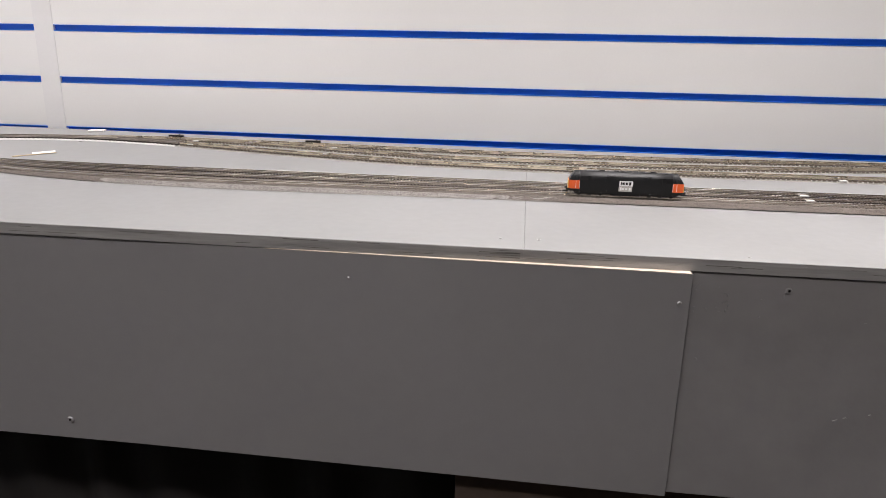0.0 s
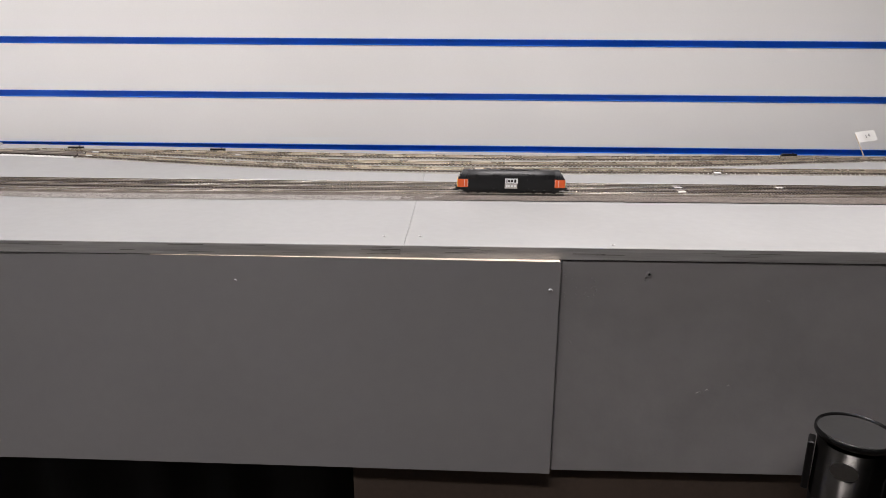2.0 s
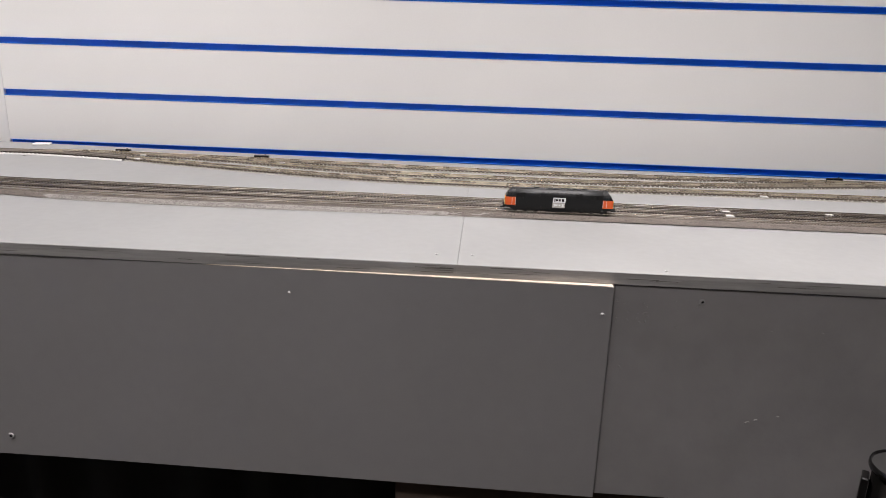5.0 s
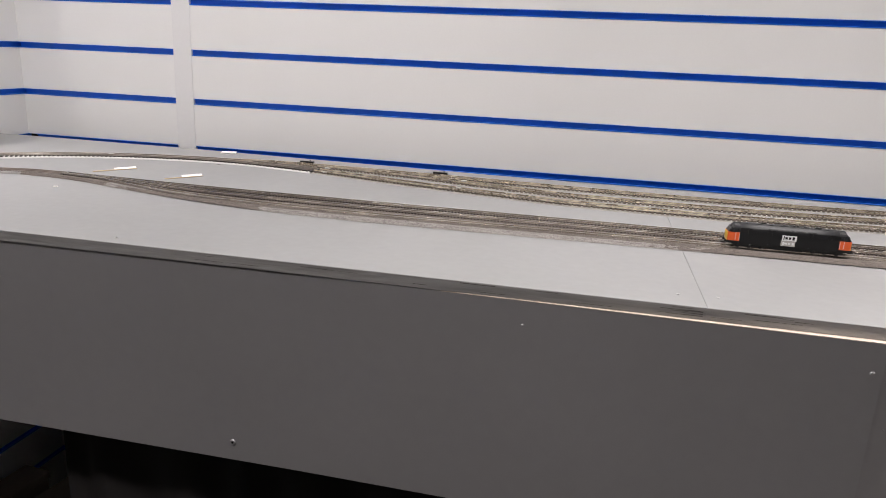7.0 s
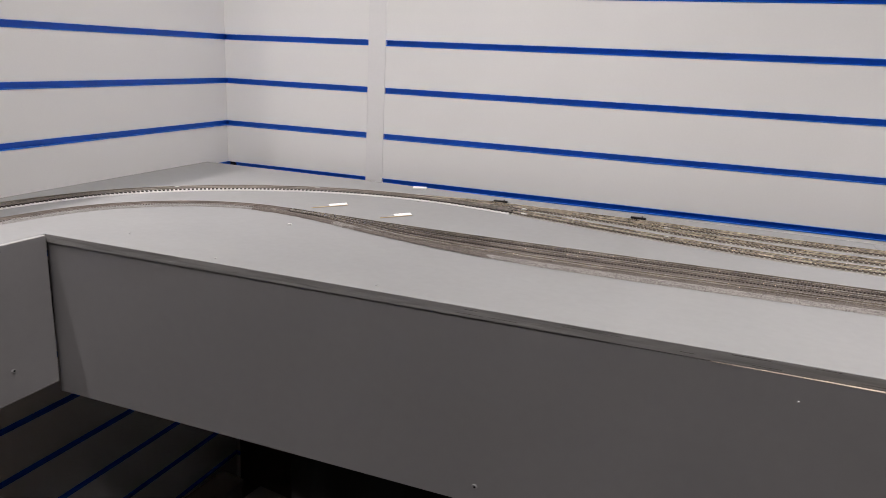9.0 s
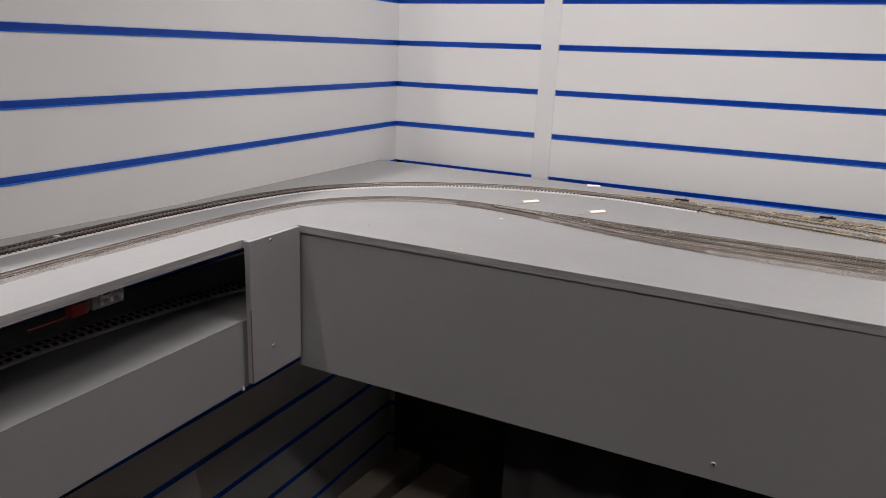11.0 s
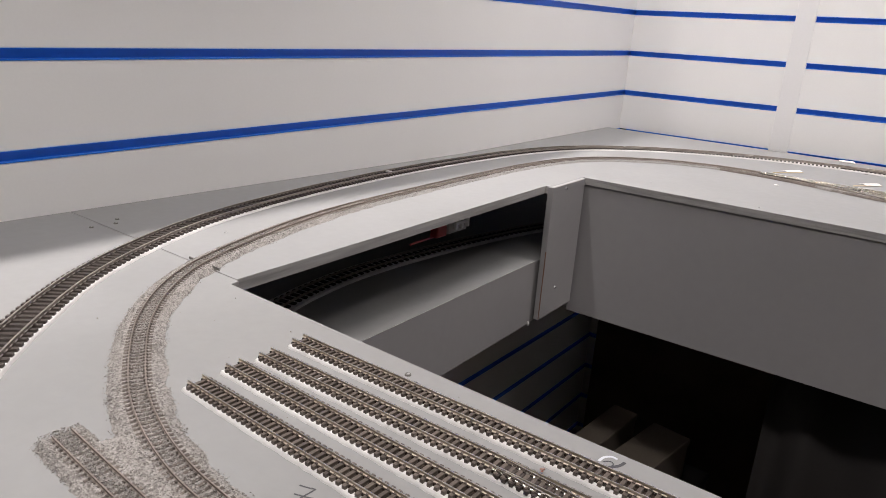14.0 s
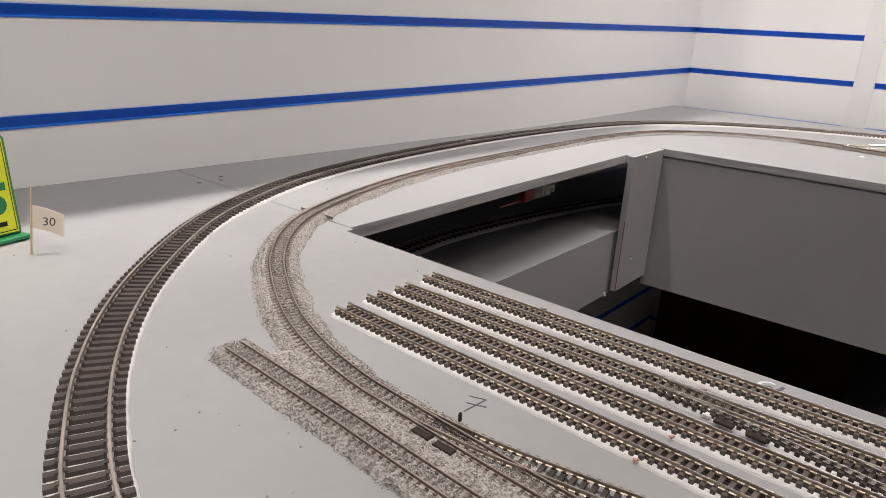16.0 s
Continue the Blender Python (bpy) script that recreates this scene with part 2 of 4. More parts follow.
M_DIFFUSER.node_tree.nodes["Principled BSDF"].inputs["Emission Color"].default_value = (1.0, 0.935, 0.935, 1)
M_DIFFUSER.node_tree.nodes["Principled BSDF"].inputs["Emission Strength"].default_value = 4.0

# unseen lamps, placed by how the walls and boards are lit
ceiling_lamp(-0.490, -1.30, 2.0, 0.012, 7.9, 89, 56)
# added to brighten the back wall, tipped and narrowed to spare the side
ceiling_lamp(0.18, -0.74, 0.6, 0.06, 7.1, 0, 105, 20)
ceiling_lamp(1.45, -0.72, 1.2, 0.06, 10.2, 0, 86)
ceiling_lamp(0.62, -2.00, 1.2, 0.20, 10.2, 0, 120)

# ---------------------------------------------------------------- the room
XL = -0.42             # back corner of the two slat walls
LEAN = 0.018           # the side wall runs slightly outwards towards the front
XR, YF = 3.1, -3.6     # far side of the room


def wall_x(y):
    return XL + LEAN * y


def lift(y):
    """The back baseboard rises slightly towards the back wall."""
    return 0.02 * max(0.0, min(0.715, y + 0.715))


def structure(name, bm, material, label, category=""):
    return tagged(obj(name, bm, material), label, category or name.split("_")[0], kind="structure")


structure("floor", box((XR + 2.2) / 2, 2.2, 0.05, ((XR - 2.2) / 2, -1.7, FLOOR - 0.05)), M_CARPET, "dark brown carpet floor of the shop room")
structure("ceiling", box((XR + 2.2) / 2, 2.2, 0.05, ((XR - 2.2) / 2, -1.7, CEIL + 0.05)), M_CEIL, "plain white ceiling above the railway layout")
# three unseen walls, added and kept dark to cut bounced light
structure("wall_east", box(0.05, 2.2, (CEIL - FLOOR) / 2, (XR + 0.05, -1.7, (CEIL + FLOOR) / 2)), M_DIM, "unseen dark wall added to close the room and cut bounced light")
structure("wall_south", box((XR + 2.2) / 2, 0.05, (CEIL - FLOOR) / 2, ((XR - 2.2) / 2, YF - 0.05, (CEIL + FLOOR) / 2)), M_DIM, "unseen dark wall added to close the room and cut bounced light")
structure("wall_west", box(0.05, 2.2, (CEIL - FLOOR) / 2, (-2.15, -1.7, (CEIL + FLOOR) / 2)), M_DIM, "unseen dark wall added to close the room and cut bounced light")

PITCH, SLOT = 0.1, 0.0115
WALLTOP = 1.35


def slat_bm(length, h, t=0.016):
    """One horizontal slat, x along its length from 0, front face at y = 0, rounded slot edges."""
    bm = box(length / 2, t / 2, h / 2, (length / 2, t / 2, 0))
    es = [e for e in bm.edges if all(abs(v.co.y) < 1e-6 for v in e.verts) and abs(e.verts[0].co.z - e.verts[1].co.z) < 1e-6]
    bmesh.ops.bevel(bm, geom=es, offset=0.0012, segments=2, affect="EDGES", profile=0.5)
    return bm


def insert_bm(length):
    """Blue channel insert: a recessed back with an upper and a lower lip."""
    bm = box(length / 2, 0.001, SLOT / 2 + 0.0004, (length / 2, 0.0062, 0))
    box(length / 2, 0.0036, 0.0008, (length / 2, 0.0028, -SLOT / 2 + 0.0006), 0.0003, 1, bm)
    box(length / 2, 0.0036, 0.0005, (length / 2, 0.0028, SLOT / 2 - 0.0003), bm=bm)
    return bm


def slat_wall(name, label, m, length, starts, short=None):
    """A slat wall along local x; starts lists (from, to) stretches of slots with solid white between them; short names a row whose insert ends before the corner."""
    wall = tagged(new(name), label, "wall", kind="structure")
    wall.matrix_world = m
    part("backing_board", box(length / 2, 0.006, (WALLTOP - FLOOR) / 2, (length / 2, 0.026, (WALLTOP + FLOOR) / 2)), M_WHITE, wall)
    for a, b in starts:
        sl = part("slat", slat_bm(b - a, PITCH - SLOT), M_WHITE, wall)
        ins = part("slot_insert", insert_bm(b - a), M_BLUE, wall, "blue plastic slot insert")
        sl.location, ins.location = (a, 0, 0.05), (a, 0, 0.0)
        for k in range(-10, 14):
            z = k * PITCH
            if z + 0.09 > WALLTOP:
                continue
            if k != 0:
                for src, dz in ((sl, 0.05), (ins, 0.0)):
                    if src is ins and (k, a) == short:
                        src = part("slot_insert", insert_bm(b - a - 0.02), M_BLUE, wall, "blue plastic slot insert cut short at the corner")
                        src.location = (a + 0.02, 0, z)
                        # black plate put in as the shade of the empty groove
                        part("slot_end_shade", box(0.010, 0.001, SLOT / 2, (a + 0.010, 0.0085, z)), M_BPLASTIC, wall, "black plate standing in for the shade in the empty slot end")
                        continue
                    c = new(src.name.split(".")[0], src.data)
                    c.parent = wall
                    c.location = (a, 0, z + dz)
    return wall


back = slat_wall("wall_north", "white slat wall with blue plastic slot inserts", pose(XL, 0, 0), XR - XL, [(0.0, 0.378), (0.42, XR - XL - 0.01)], (1, 0.0))
part("cover_strip", box(0.021, 0.0085, (WALLTOP - FLOOR) / 2, (0.399, 0.0075, (WALLTOP + FLOOR) / 2), 0.0008), M_TRIM, back, "white vertical cover strip")
tilt = math.degrees(math.atan(LEAN))
slat_wall("wall_side", "white slat wall with blue plastic slot inserts, in shade", pose(XL + LEAN * -3.4, -3.4, -0.024 * 3.4, 0, -math.degrees(math.atan(0.024)), 90 - tilt), 3.43, [(0.0, 3.43)])

# ---------------------------------------------------------------- baseboards
YE = -0.715            # front edge of the back baseboard
XI = -0.175            # inner edge of the side baseboard at its back end, running slightly askew
YJ = -1.430            # joint between side and front baseboard
PLY = 0.0118


def inner_x(y):
    return XI + 0.029 * (YE - y)


def baseboard(poly, label):
    bm = prism(poly, TOP - PLY, TOP, 0.0006)
    for y in (-0.7145, -0.55, -0.40, -0.25):
        bmesh.ops.bisect_plane(bm, geom=bm.verts[:] + bm.edges[:] + bm.faces[:], plane_co=(0, y, 0), plane_no=(0, 1, 0))
    for v in bm.verts:
        v.co.z += lift(v.co.y)
    bm.normal_update()
    for f in bm.faces:
        f.material_index = 1 if abs(f.normal.z) < 0.3 else 0
    return tagged(obj("baseboard", bm, [M_GREY, M_PLYEDGE]), label, "baseboard", "layout baseboards", "structure")


def upright(x0, y0, x1, y1, z0, z1, t):
    """An upright board of thickness t along a line on the plan."""
    v = Vector((x1 - x0, y1 - y0, 0))
    ang = math.atan2(v.y, v.x)
    return box(v.length / 2, t / 2, (z1 - z0) / 2, ((x0 + x1) / 2, (y0 + y1) / 2, (z0 + z1) / 2), 0.0008, 1, rot=ang)


g = 0.0005
b1 = baseboard([(wall_x(-0.078) + 0.001, -0.078), (wall_x(YJ) + 0.001, YJ + g), (inner_x(YJ), YJ + g), (-0.180, -0.8385), (inner_x(-0.84), -0.8385), (XI, YE - 0.003), (0.9462, YE - 0.003), (0.9462, -0.13), (0.50, -0.108), (0.0, -0.083)], "light grey painted plywood baseboard, L-shaped, along the walls")
b2 = baseboard([(0.9463, YE - 0.003), (XR - 0.01, YE - 0.003), (XR - 0.01, -0.13), (0.9463, -0.13)], "light grey painted plywood baseboard along the back wall")
baseboard([(wall_x(YJ) + 0.001, YJ - g), (wall_x(-2.6), -2.6), (0.95, -2.6), (0.95, -1.450), (0.15, -1.4465), (-0.148, -1.4395), (-0.150, YJ - g)], "light grey painted plywood baseboard with siding tracks")


def panel(x0, y0, x1, y1, z0, z1, t, label, material=M_PANEL):
    p = tagged(obj("fascia_panel", upright(x0, y0, x1, y1, z0, z1, t), material), label, "panel", "layout fascia panels", "structure")
    return p


ZB = -0.141
# the long panel bows outwards towards its free end
bow = [(XI - 0.002, -0.7148), (0.55, -0.7158), (0.82, -0.7198), (1.0955, -0.7248)]
pa = tagged(obj("fascia_panel", prism(bow + [(x, y + 0.010) for x, y in reversed(bow)], ZB, 0.0872, 0.0006), M_PANEL), "grey painted plywood fascia panel below the baseboard", "panel", "layout fascia panels", "structure")
bare = [(0.70, -0.7182), (0.82, -0.7199), (1.0945, -0.7249)]
part("raw_edge", prism(bare + [(x, y + 0.009) for x, y in reversed(bare)], 0.0873, 0.0878), M_RAWWOOD, pa, "unpainted pale wood edge")
pb = panel(1.098, -0.711, XR - 0.02, -0.711, ZB - 0.0015, 0.0875, 0.010, "scuffed grey painted fascia panel with filler and screws", M_SCUFF)
pf = panel(XI + 0.001, -0.722, inner_x(-0.84) + 0.001, -0.840, -0.121, TOP - 0.0005, 0.010, "grey painted filler panel in the inner corner")
pl = panel(-0.1868, -0.800, -0.1690, YJ - 0.01, -0.130, -0.0225, 0.010, "grey painted panel below the lower track shelf")
part("worn_or_lit_edge", box(0.0006, 0.0006, 0.058, (inner_x(-0.84) + 0.0054, -0.8403, -0.062)), M_WORN, pf, "worn reddish brown wood edge")
# rubbed edge, its colour lightened for the light it catches
part("worn_or_lit_edge", upright(-0.1807, -0.842, -0.1642, YJ - 0.01, -0.0221, -0.0212, 0.0009), M_EDGELINE, pl, "pale rubbed top edge, lightened for the light it catches")
bm = bmesh.new()
for dx, dz, r in ((0, 0, 0.0035), (0.002, -0.003, 0.0022), (-0.001, 0.003, 0.0028)):
    bmesh.ops.create_icosphere(bm, subdivisions=2, radius=r, matrix=Matrix.Translation((-0.1815, -0.846 + dx, -0.130 + dz)))
part("glue_lump", bm, M_EDGELINE, pl, "hardened pale glue lump at the lower corner", smooth=True)
# the darker board grey stands in for the shade on this shelf
structure("lower_shelf", prism([(wall_x(0) + 0.004, -0.05), (wall_x(YJ) + 0.004, YJ - 0.2), (-0.1591, YJ - 0.2), (-0.1810, -0.842), (XI - 0.008, -0.842), (XI - 0.008, -0.700), (0.0, -0.700), (0.0, -0.05)], -0.036, -0.022), M_GREY, "grey painted lower shelf, darkened for its shade, carrying a hidden track", "shelf")
structure("end_support", box((XI - wall_x(YJ)) / 2 - 0.006, 0.008, 0.055, ((XI + wall_x(YJ)) / 2 - 0.002, YJ - 0.03, 0.031)), M_PANEL, "grey upright board closing the lower shelf", "support")

# ---------------------------------------------------------------- tracks
def spline(pts, step):
    """Catmull-Rom through pts, sampled at even steps: points and unit tangents."""
    p = [Vector((*q, 0)) for q in pts]
    p = [2 * p[0] - p[1]] + p + [2 * p[-1] - p[-2]]
    dense = []
    for i in range(1, len(p) - 2):
        a, b, c, d = p[i - 1:i + 3]
        for k in range(40):
            t = k / 40
            dense.append(0.5 * ((2 * b) + (c - a) * t + (2 * a - 5 * b + 4 * c - d) * t * t + (3 * b - a - 3 * c + d) * t ** 3))
    dense.append(p[-2])
    # smooth lightly, so that the line runs like bent rail
    for _ in range(60):
        dense = [dense[0]] + [(dense[i - 1] + 2 * dense[i] + dense[i + 1]) / 4 for i in range(1, len(dense) - 1)] + [dense[-1]]
    out, acc, need = [dense[0]], 0.0, step
    for a, b in zip(dense, dense[1:]):
        d = (b - a).length
        while acc + d >= need and d > 0:
            out.append(a.lerp(b, (need - acc) / d))
            need += step
        acc += d
    tan = []
    for i in range(len(out)):
        v = out[min(i + 1, len(out) - 1)] - out[max(i - 1, 0)]
        tan.append(v.normalized())
    return out, tan


def sweep(points, tans, profile, off, z, bm=None, level=False, heads=()):
    """A profile of (side, up) swept along the points at a side offset."""
    bm = bm or bmesh.new()
    prev = None
    for p, t in zip(points, tans):
        s = Vector((t.y, -t.x, 0))
        up = z if level else z + lift(p.y)
        ring = [bm.verts.new(p + s * (off + u) + Vector((0, 0, up + v))) for u, v in profile]
        if prev:
            for i in range(len(ring)):
                j = (i + 1) % len(ring)
                f = bm.faces.new((prev[i], prev[j], ring[j], ring[i]))
                f.material_index = 1 if heads and i not in heads else 0
        else:
            bm.faces.new(ring)
        prev = ring
    bm.faces.new(list(reversed(prev)))
    return bm


def rail_profile(h, head, foot):
    w = head * 0.32
    return [(-foot, 0), (foot, 0), (foot, h * 0.14), (w, h * 0.28), (w, h * 0.6), (head, h * 0.7), (head, h * 0.94), (head * 0.7, h), (-head * 0.7, h), (-head, h * 0.94), (-head, h * 0.7), (-w, h * 0.6), (-w, h * 0.28), (-foot, h * 0.14)]


GAUGES = {
    "wide": dict(g=0.0168, sl=0.0146, sw=0.0018, sh=0.0021, pitch=0.0074, rail=rail_profile(0.0028, 0.0007, 0.0012), foam=0.0146, fh=0.0022),
    "narrow": dict(g=0.0096, sl=0.0083, sw=0.00105, sh=0.0021, pitch=0.0044, rail=rail_profile(0.0022, 0.00036, 0.0007), foam=0.0080, fh=0.0019),
    "yard": dict(g=0.0168, sl=0.0150, sw=0.0022, sh=0.0024, pitch=0.0068, rail=rail_profile(0.0021, 0.00055, 0.0010), foam=0.0140, fh=0.0022),
    "lower": dict(g=0.0168, sl=0.0150, sw=0.0027, sh=0.0021, pitch=0.0122, rail=rail_profile(0.0028, 0.0007, 0.0012), foam=0.0210, fh=0.0030),
}


def sleeper_bm(k, chairs=True):
    bm = box(k["sl"], k["sw"], k["sh"] / 2, (0, 0, k["sh"] / 2))
    if chairs:
        for s in (-1, 1):
            for d in (-1, 1):
                box(k["g"] * 0.05, k["sw"] * 0.75, 0.0003, (s * k["g"] / 2 + d * k["g"] * 0.09, 0, k["sh"] + 0.0003), bm=bm)
    return bm


def track(kind, pts, label, base=TOP, foam=True, pieces=None, rail=M_RAIL, sleeper=M_SLEEPER, drop=0.0, foam_mat=M_FOAM, skew=0.0, ties=True, side=None):
    """A model railway track: foam underlay, sleepers, two rails. pieces(p): whether a sleeper at p is an object of its own."""
    k = GAUGES[kind]
    thing = tagged(new("railway_track"), label, "railway track", "model railway tracks")
    fh = k["fh"] if foam else 0.0
    P, T = spline(pts, k["pitch"])
    z = base + fh
    if foam:
        f = k["foam"]
        rnd = random.Random(len(P))
        bm = bmesh.new()
        prev = None
        for p, t in zip(P, T):
            s = Vector((t.y, -t.x, 0))
            a, b = f + rnd.uniform(-0.0003, 0.0004) + skew, f + rnd.uniform(-0.0003, 0.0004) - skew
            ring = [bm.verts.new(p + s * u + Vector((0, 0, base + (lift(p.y) if base > 0 else 0.0) + v))) for u, v in ((a + 0.0010, -0.0002), (a + 0.0004, fh * 0.6), (a - 0.0003, fh), (-b + 0.0003, fh), (-b - 0.0004, fh * 0.6), (-b - 0.0010, -0.0002))]
            if prev:
                for i in range(5):
                    bm.faces.new((prev[i], prev[i + 1], ring[i + 1], ring[i]))
            else:
                bm.faces.new(ring)
            prev = ring
        bm.faces.new(list(reversed(prev)))
        part("underlay", bm, foam_mat, thing, "grey painted underlay strip" if base < 0 else "white foam underlay strip")
        if kind in ("narrow", "yard"):
            w = k["g"] / 2 + 0.0012
            # full-width web; its dark colour also stands in for shade between sleepers
            part("web", sweep(P, T, [(-w, 0), (w, 0), (w, 0.0003), (-w, 0.0003)], 0, z - 0.0001), M_WEB, thing, "dark brown plastic web, darkened for the shaded gaps between the sleepers")
            for sgn in (-1, 1):
                part("rail_web", sweep(P, T, [(-0.0011, 0), (0.0011, 0), (0.0011, k["sh"] * 0.7), (-0.0011, k["sh"] * 0.7)], sgn * k["g"] / 2, z), M_RAILWEB, thing, "glossy brown plastic strip under the rail")
    if ties:
        me = None
        rest = []
        for p, t in zip(P[1:], T[1:]):
            m = Matrix.Translation((p.x, p.y, z - drop + (lift(p.y) if base > 0 else 0.0))) @ Matrix.Rotation(math.atan2(t.y, t.x) + math.pi / 2, 4, "Z")
            if pieces and pieces(p):
                if me is None:
                    o = part("sleeper", sleeper_bm(k), sleeper, thing)
                    me = o.data
                else:
                    o = new("sleeper", me)
                    o.parent = thing
                o.matrix_world = m
            else:
                rest.append(m)
        if rest:
            sb = sleeper_bm(k, False)
            sv = [v.co.copy() for v in sb.verts]
            sf = [[v.index for v in f.verts] for f in sb.faces]
            sb.free()
            verts, faces = [], []
            for m in rest:
                o = len(verts)
                verts += [m @ v for v in sv]
                faces += [[i + o for i in f] for f in sf]
            md = bpy.data.meshes.new("sleeper_strip")
            md.from_pydata(verts, [], faces)
            md.materials.append(sleeper)
            o = new("sleeper_strip", md)
            o.parent = thing
            tagged(o, "strip of small plastic sleepers", kind="stuff")
    for sgn in (-1, 1):
        part("rail", sweep(P, T, k["rail"], sgn * k["g"] / 2, z + k["sh"] - 0.0002 - drop, level=base < 0, heads=(6, 7, 8) if side else ()), [rail, side] if side else rail, thing)
    return thing


near_front = lambda p: p.y < -1.2
OUTER = [(0.40, -1.797), (0.25, -1.781), (0.13, -1.760), (0.052, -1.741), (0.003, -1.721), (-0.043, -1.697), (-0.099, -1.659), (-0.157, -1.608), (-0.228, -1.530), (-0.278, -1.449), (-0.318, -1.355),
         (-0.346, -1.24), (-0.366, -1.10), (-0.377, -0.95), (-0.379, -0.80), (-0.368, -0.65), (-0.325, -0.50), (-0.250, -0.390), (-0.150, -0.308), (-0.030, -0.247), (0.10, -0.214), (0.21, -0.207), (0.30, -0.217),
         (0.372, -0.230)]
track("wide", OUTER, "nickel silver track, brown sleepers on white foam, curving round", pieces=lambda p: p.y < -0.7, skew=0.0005, rail=M_RAILMID)
track("yard", [(0.372, -0.230), (0.44, -0.247), (0.54, -0.272), (0.64, -0.294), (0.77, -0.318), (0.86, -0.326), (1.0, -0.331), (1.107, -0.330), (1.27, -0.322), (1.43, -0.317), (1.715, -0.310)], "yard track with brown sleepers on white foam", rail=M_RAILBRASS, side=M_RAILBRASS, sleeper=M_SLEEPERY, foam_mat=M_FOAMDUST)
track("yard", [(0.14, -0.209), (0.21, -0.196), (0.29, -0.186), (0.44, -0.188), (0.55, -0.192), (0.65, -0.197), (0.77, -0.204), (0.90, -0.210), (1.12, -0.212), (1.26, -0.207), (1.40, -0.195), (1.59, -0.187), (1.85, -0.185), (2.4, -0.188), (XR - 0.05, -0.188)], "yard track with brown sleepers beside the back wall", drop=0.0003, rail=M_RAILBRASS, side=M_RAILBRASS, sleeper=M_SLEEPERY, foam_mat=M_FOAMDUST)
track("yard", [(0.36, -0.187), (0.42, -0.191), (0.475, -0.199), (0.56, -0.213), (0.66, -0.237), (0.76, -0.258), (0.85, -0.270), (1.11, -0.274), (1.287, -0.262), (1.376, -0.250), (1.47, -0.231), (1.57, -0.208), (1.66, -0.190)], "yard track with brown sleepers merging at both ends", drop=0.0006, rail=M_RAILBRASS, side=M_RAILBRASS, sleeper=M_SLEEPERY, foam_mat=M_FOAMDUST)

BED = 0.0034
INNER = [(0.40, -1.628), (0.24, -1.625), (0.16, -1.622), (0.08, -1.617), (0.047, -1.6135), (0.008, -1.604), (-0.035, -1.587), (-0.088, -1.556), (-0.126, -1.528), (-0.166, -1.487), (-0.200, -1.433), (-0.231, -1.347),
         (-0.254, -1.25), (-0.267, -1.15), (-0.274, -1.019), (-0.279, -0.878), (-0.277, -0.70), (-0.235, -0.565), (-0.143, -0.472), (-0.043, -0.434), (0.04, -0.430)]
track("narrow", INNER, "dull narrow-gauge track in grey ballast, curving round the layout", drop=0.0008, base=TOP + BED, foam=False, pieces=lambda p: p.y < -1.33, rail=M_RAILOLD, sleeper=M_SLEEPERD)
track("narrow", [(0.04, -0.430), (0.135, -0.442), (0.206, -0.453), (0.30, -0.467), (0.39, -0.473), (0.50, -0.476), (0.65, -0.475), (0.88, -0.474), (1.09, -0.471), (1.3, -0.470), (1.64, -0.467), (1.9, -0.460), (XR - 0.05, -0.46)], "narrow-gauge running track in grey ballast", drop=0.0002, base=TOP + BED, foam=False)
track("narrow", [(0.05, -0.431), (0.15, -0.436), (0.25, -0.441), (0.36, -0.444), (0.50, -0.445), (0.80, -0.445), (1.09, -0.444), (1.31, -0.442), (1.50, -0.440), (1.66, -0.443), (1.85, -0.454), (1.95, -0.459)], "narrow-gauge passing track in grey ballast", base=TOP + BED, foam=False, drop=0.0004)
track("narrow", [(0.11, -0.439), (0.18, -0.462), (0.256, -0.485), (0.35, -0.500), (0.45, -0.507), (0.55, -0.510), (0.66, -0.509), (0.81, -0.505), (1.09, -0.500), (1.29, -0.498), (1.46, -0.494), (1.63, -0.486), (1.8, -0.470), (1.9, -0.462)], "narrow-gauge passing track half buried in ballast", base=TOP + BED, foam=False, drop=0.0006, sleeper=M_SLEEPERD)
track("narrow", [(-0.018, -1.637), (0.068, -1.642), (0.137, -1.647), (0.40, -1.664)], "short dull siding track buried in grey ballast", drop=0.0008, base=TOP + BED, foam=False, pieces=near_front, rail=M_RAILOLD, sleeper=M_SLEEPERD)
track("narrow", [(0.085, -1.617), (0.13, -1.615), (0.18, -1.607), (0.25, -1.596), (0.40, -1.594)], "turnout branch leaving the ballasted track", base=TOP + BED, foam=False, pieces=near_front, drop=0.0010, rail=M_RAILMID, side=M_RAILGOLD)
for (x0, y0, x1, y1), sk in (((-0.022, -1.558, 0.45, -1.571), 0.0007), ((-0.024, -1.530, 0.45, -1.539), 0.0009), ((-0.022, -1.506, 0.45, -1.503), 0.0005), ((-0.023, -1.477, 0.45, -1.475), 0.0006)):
    track("narrow", [(x0, y0), (x0 * 0.5 + x1 * 0.5, y0 * 0.5 + y1 * 0.5), (x1, y1)], "straight siding track with brown sleepers on white foam", pieces=near_front, skew=sk, sleeper=M_SLEEPERG, side=M_RAILGOLD)
track("narrow", [(0.160, -1.505), (0.205, -1.508), (0.255, -1.515), (0.315, -1.526), (0.355, -1.533)], "crossover branch between two siding tracks", pieces=near_front, drop=0.0003, foam=True)
low = [(-0.20, -1.50), (-0.267, -1.38), (-0.293, -1.305), (-0.320, -1.20), (-0.331, -1.09), (-0.324, -0.955), (-0.306, -0.80), (-0.27, -0.64), (-0.2, -0.5)]
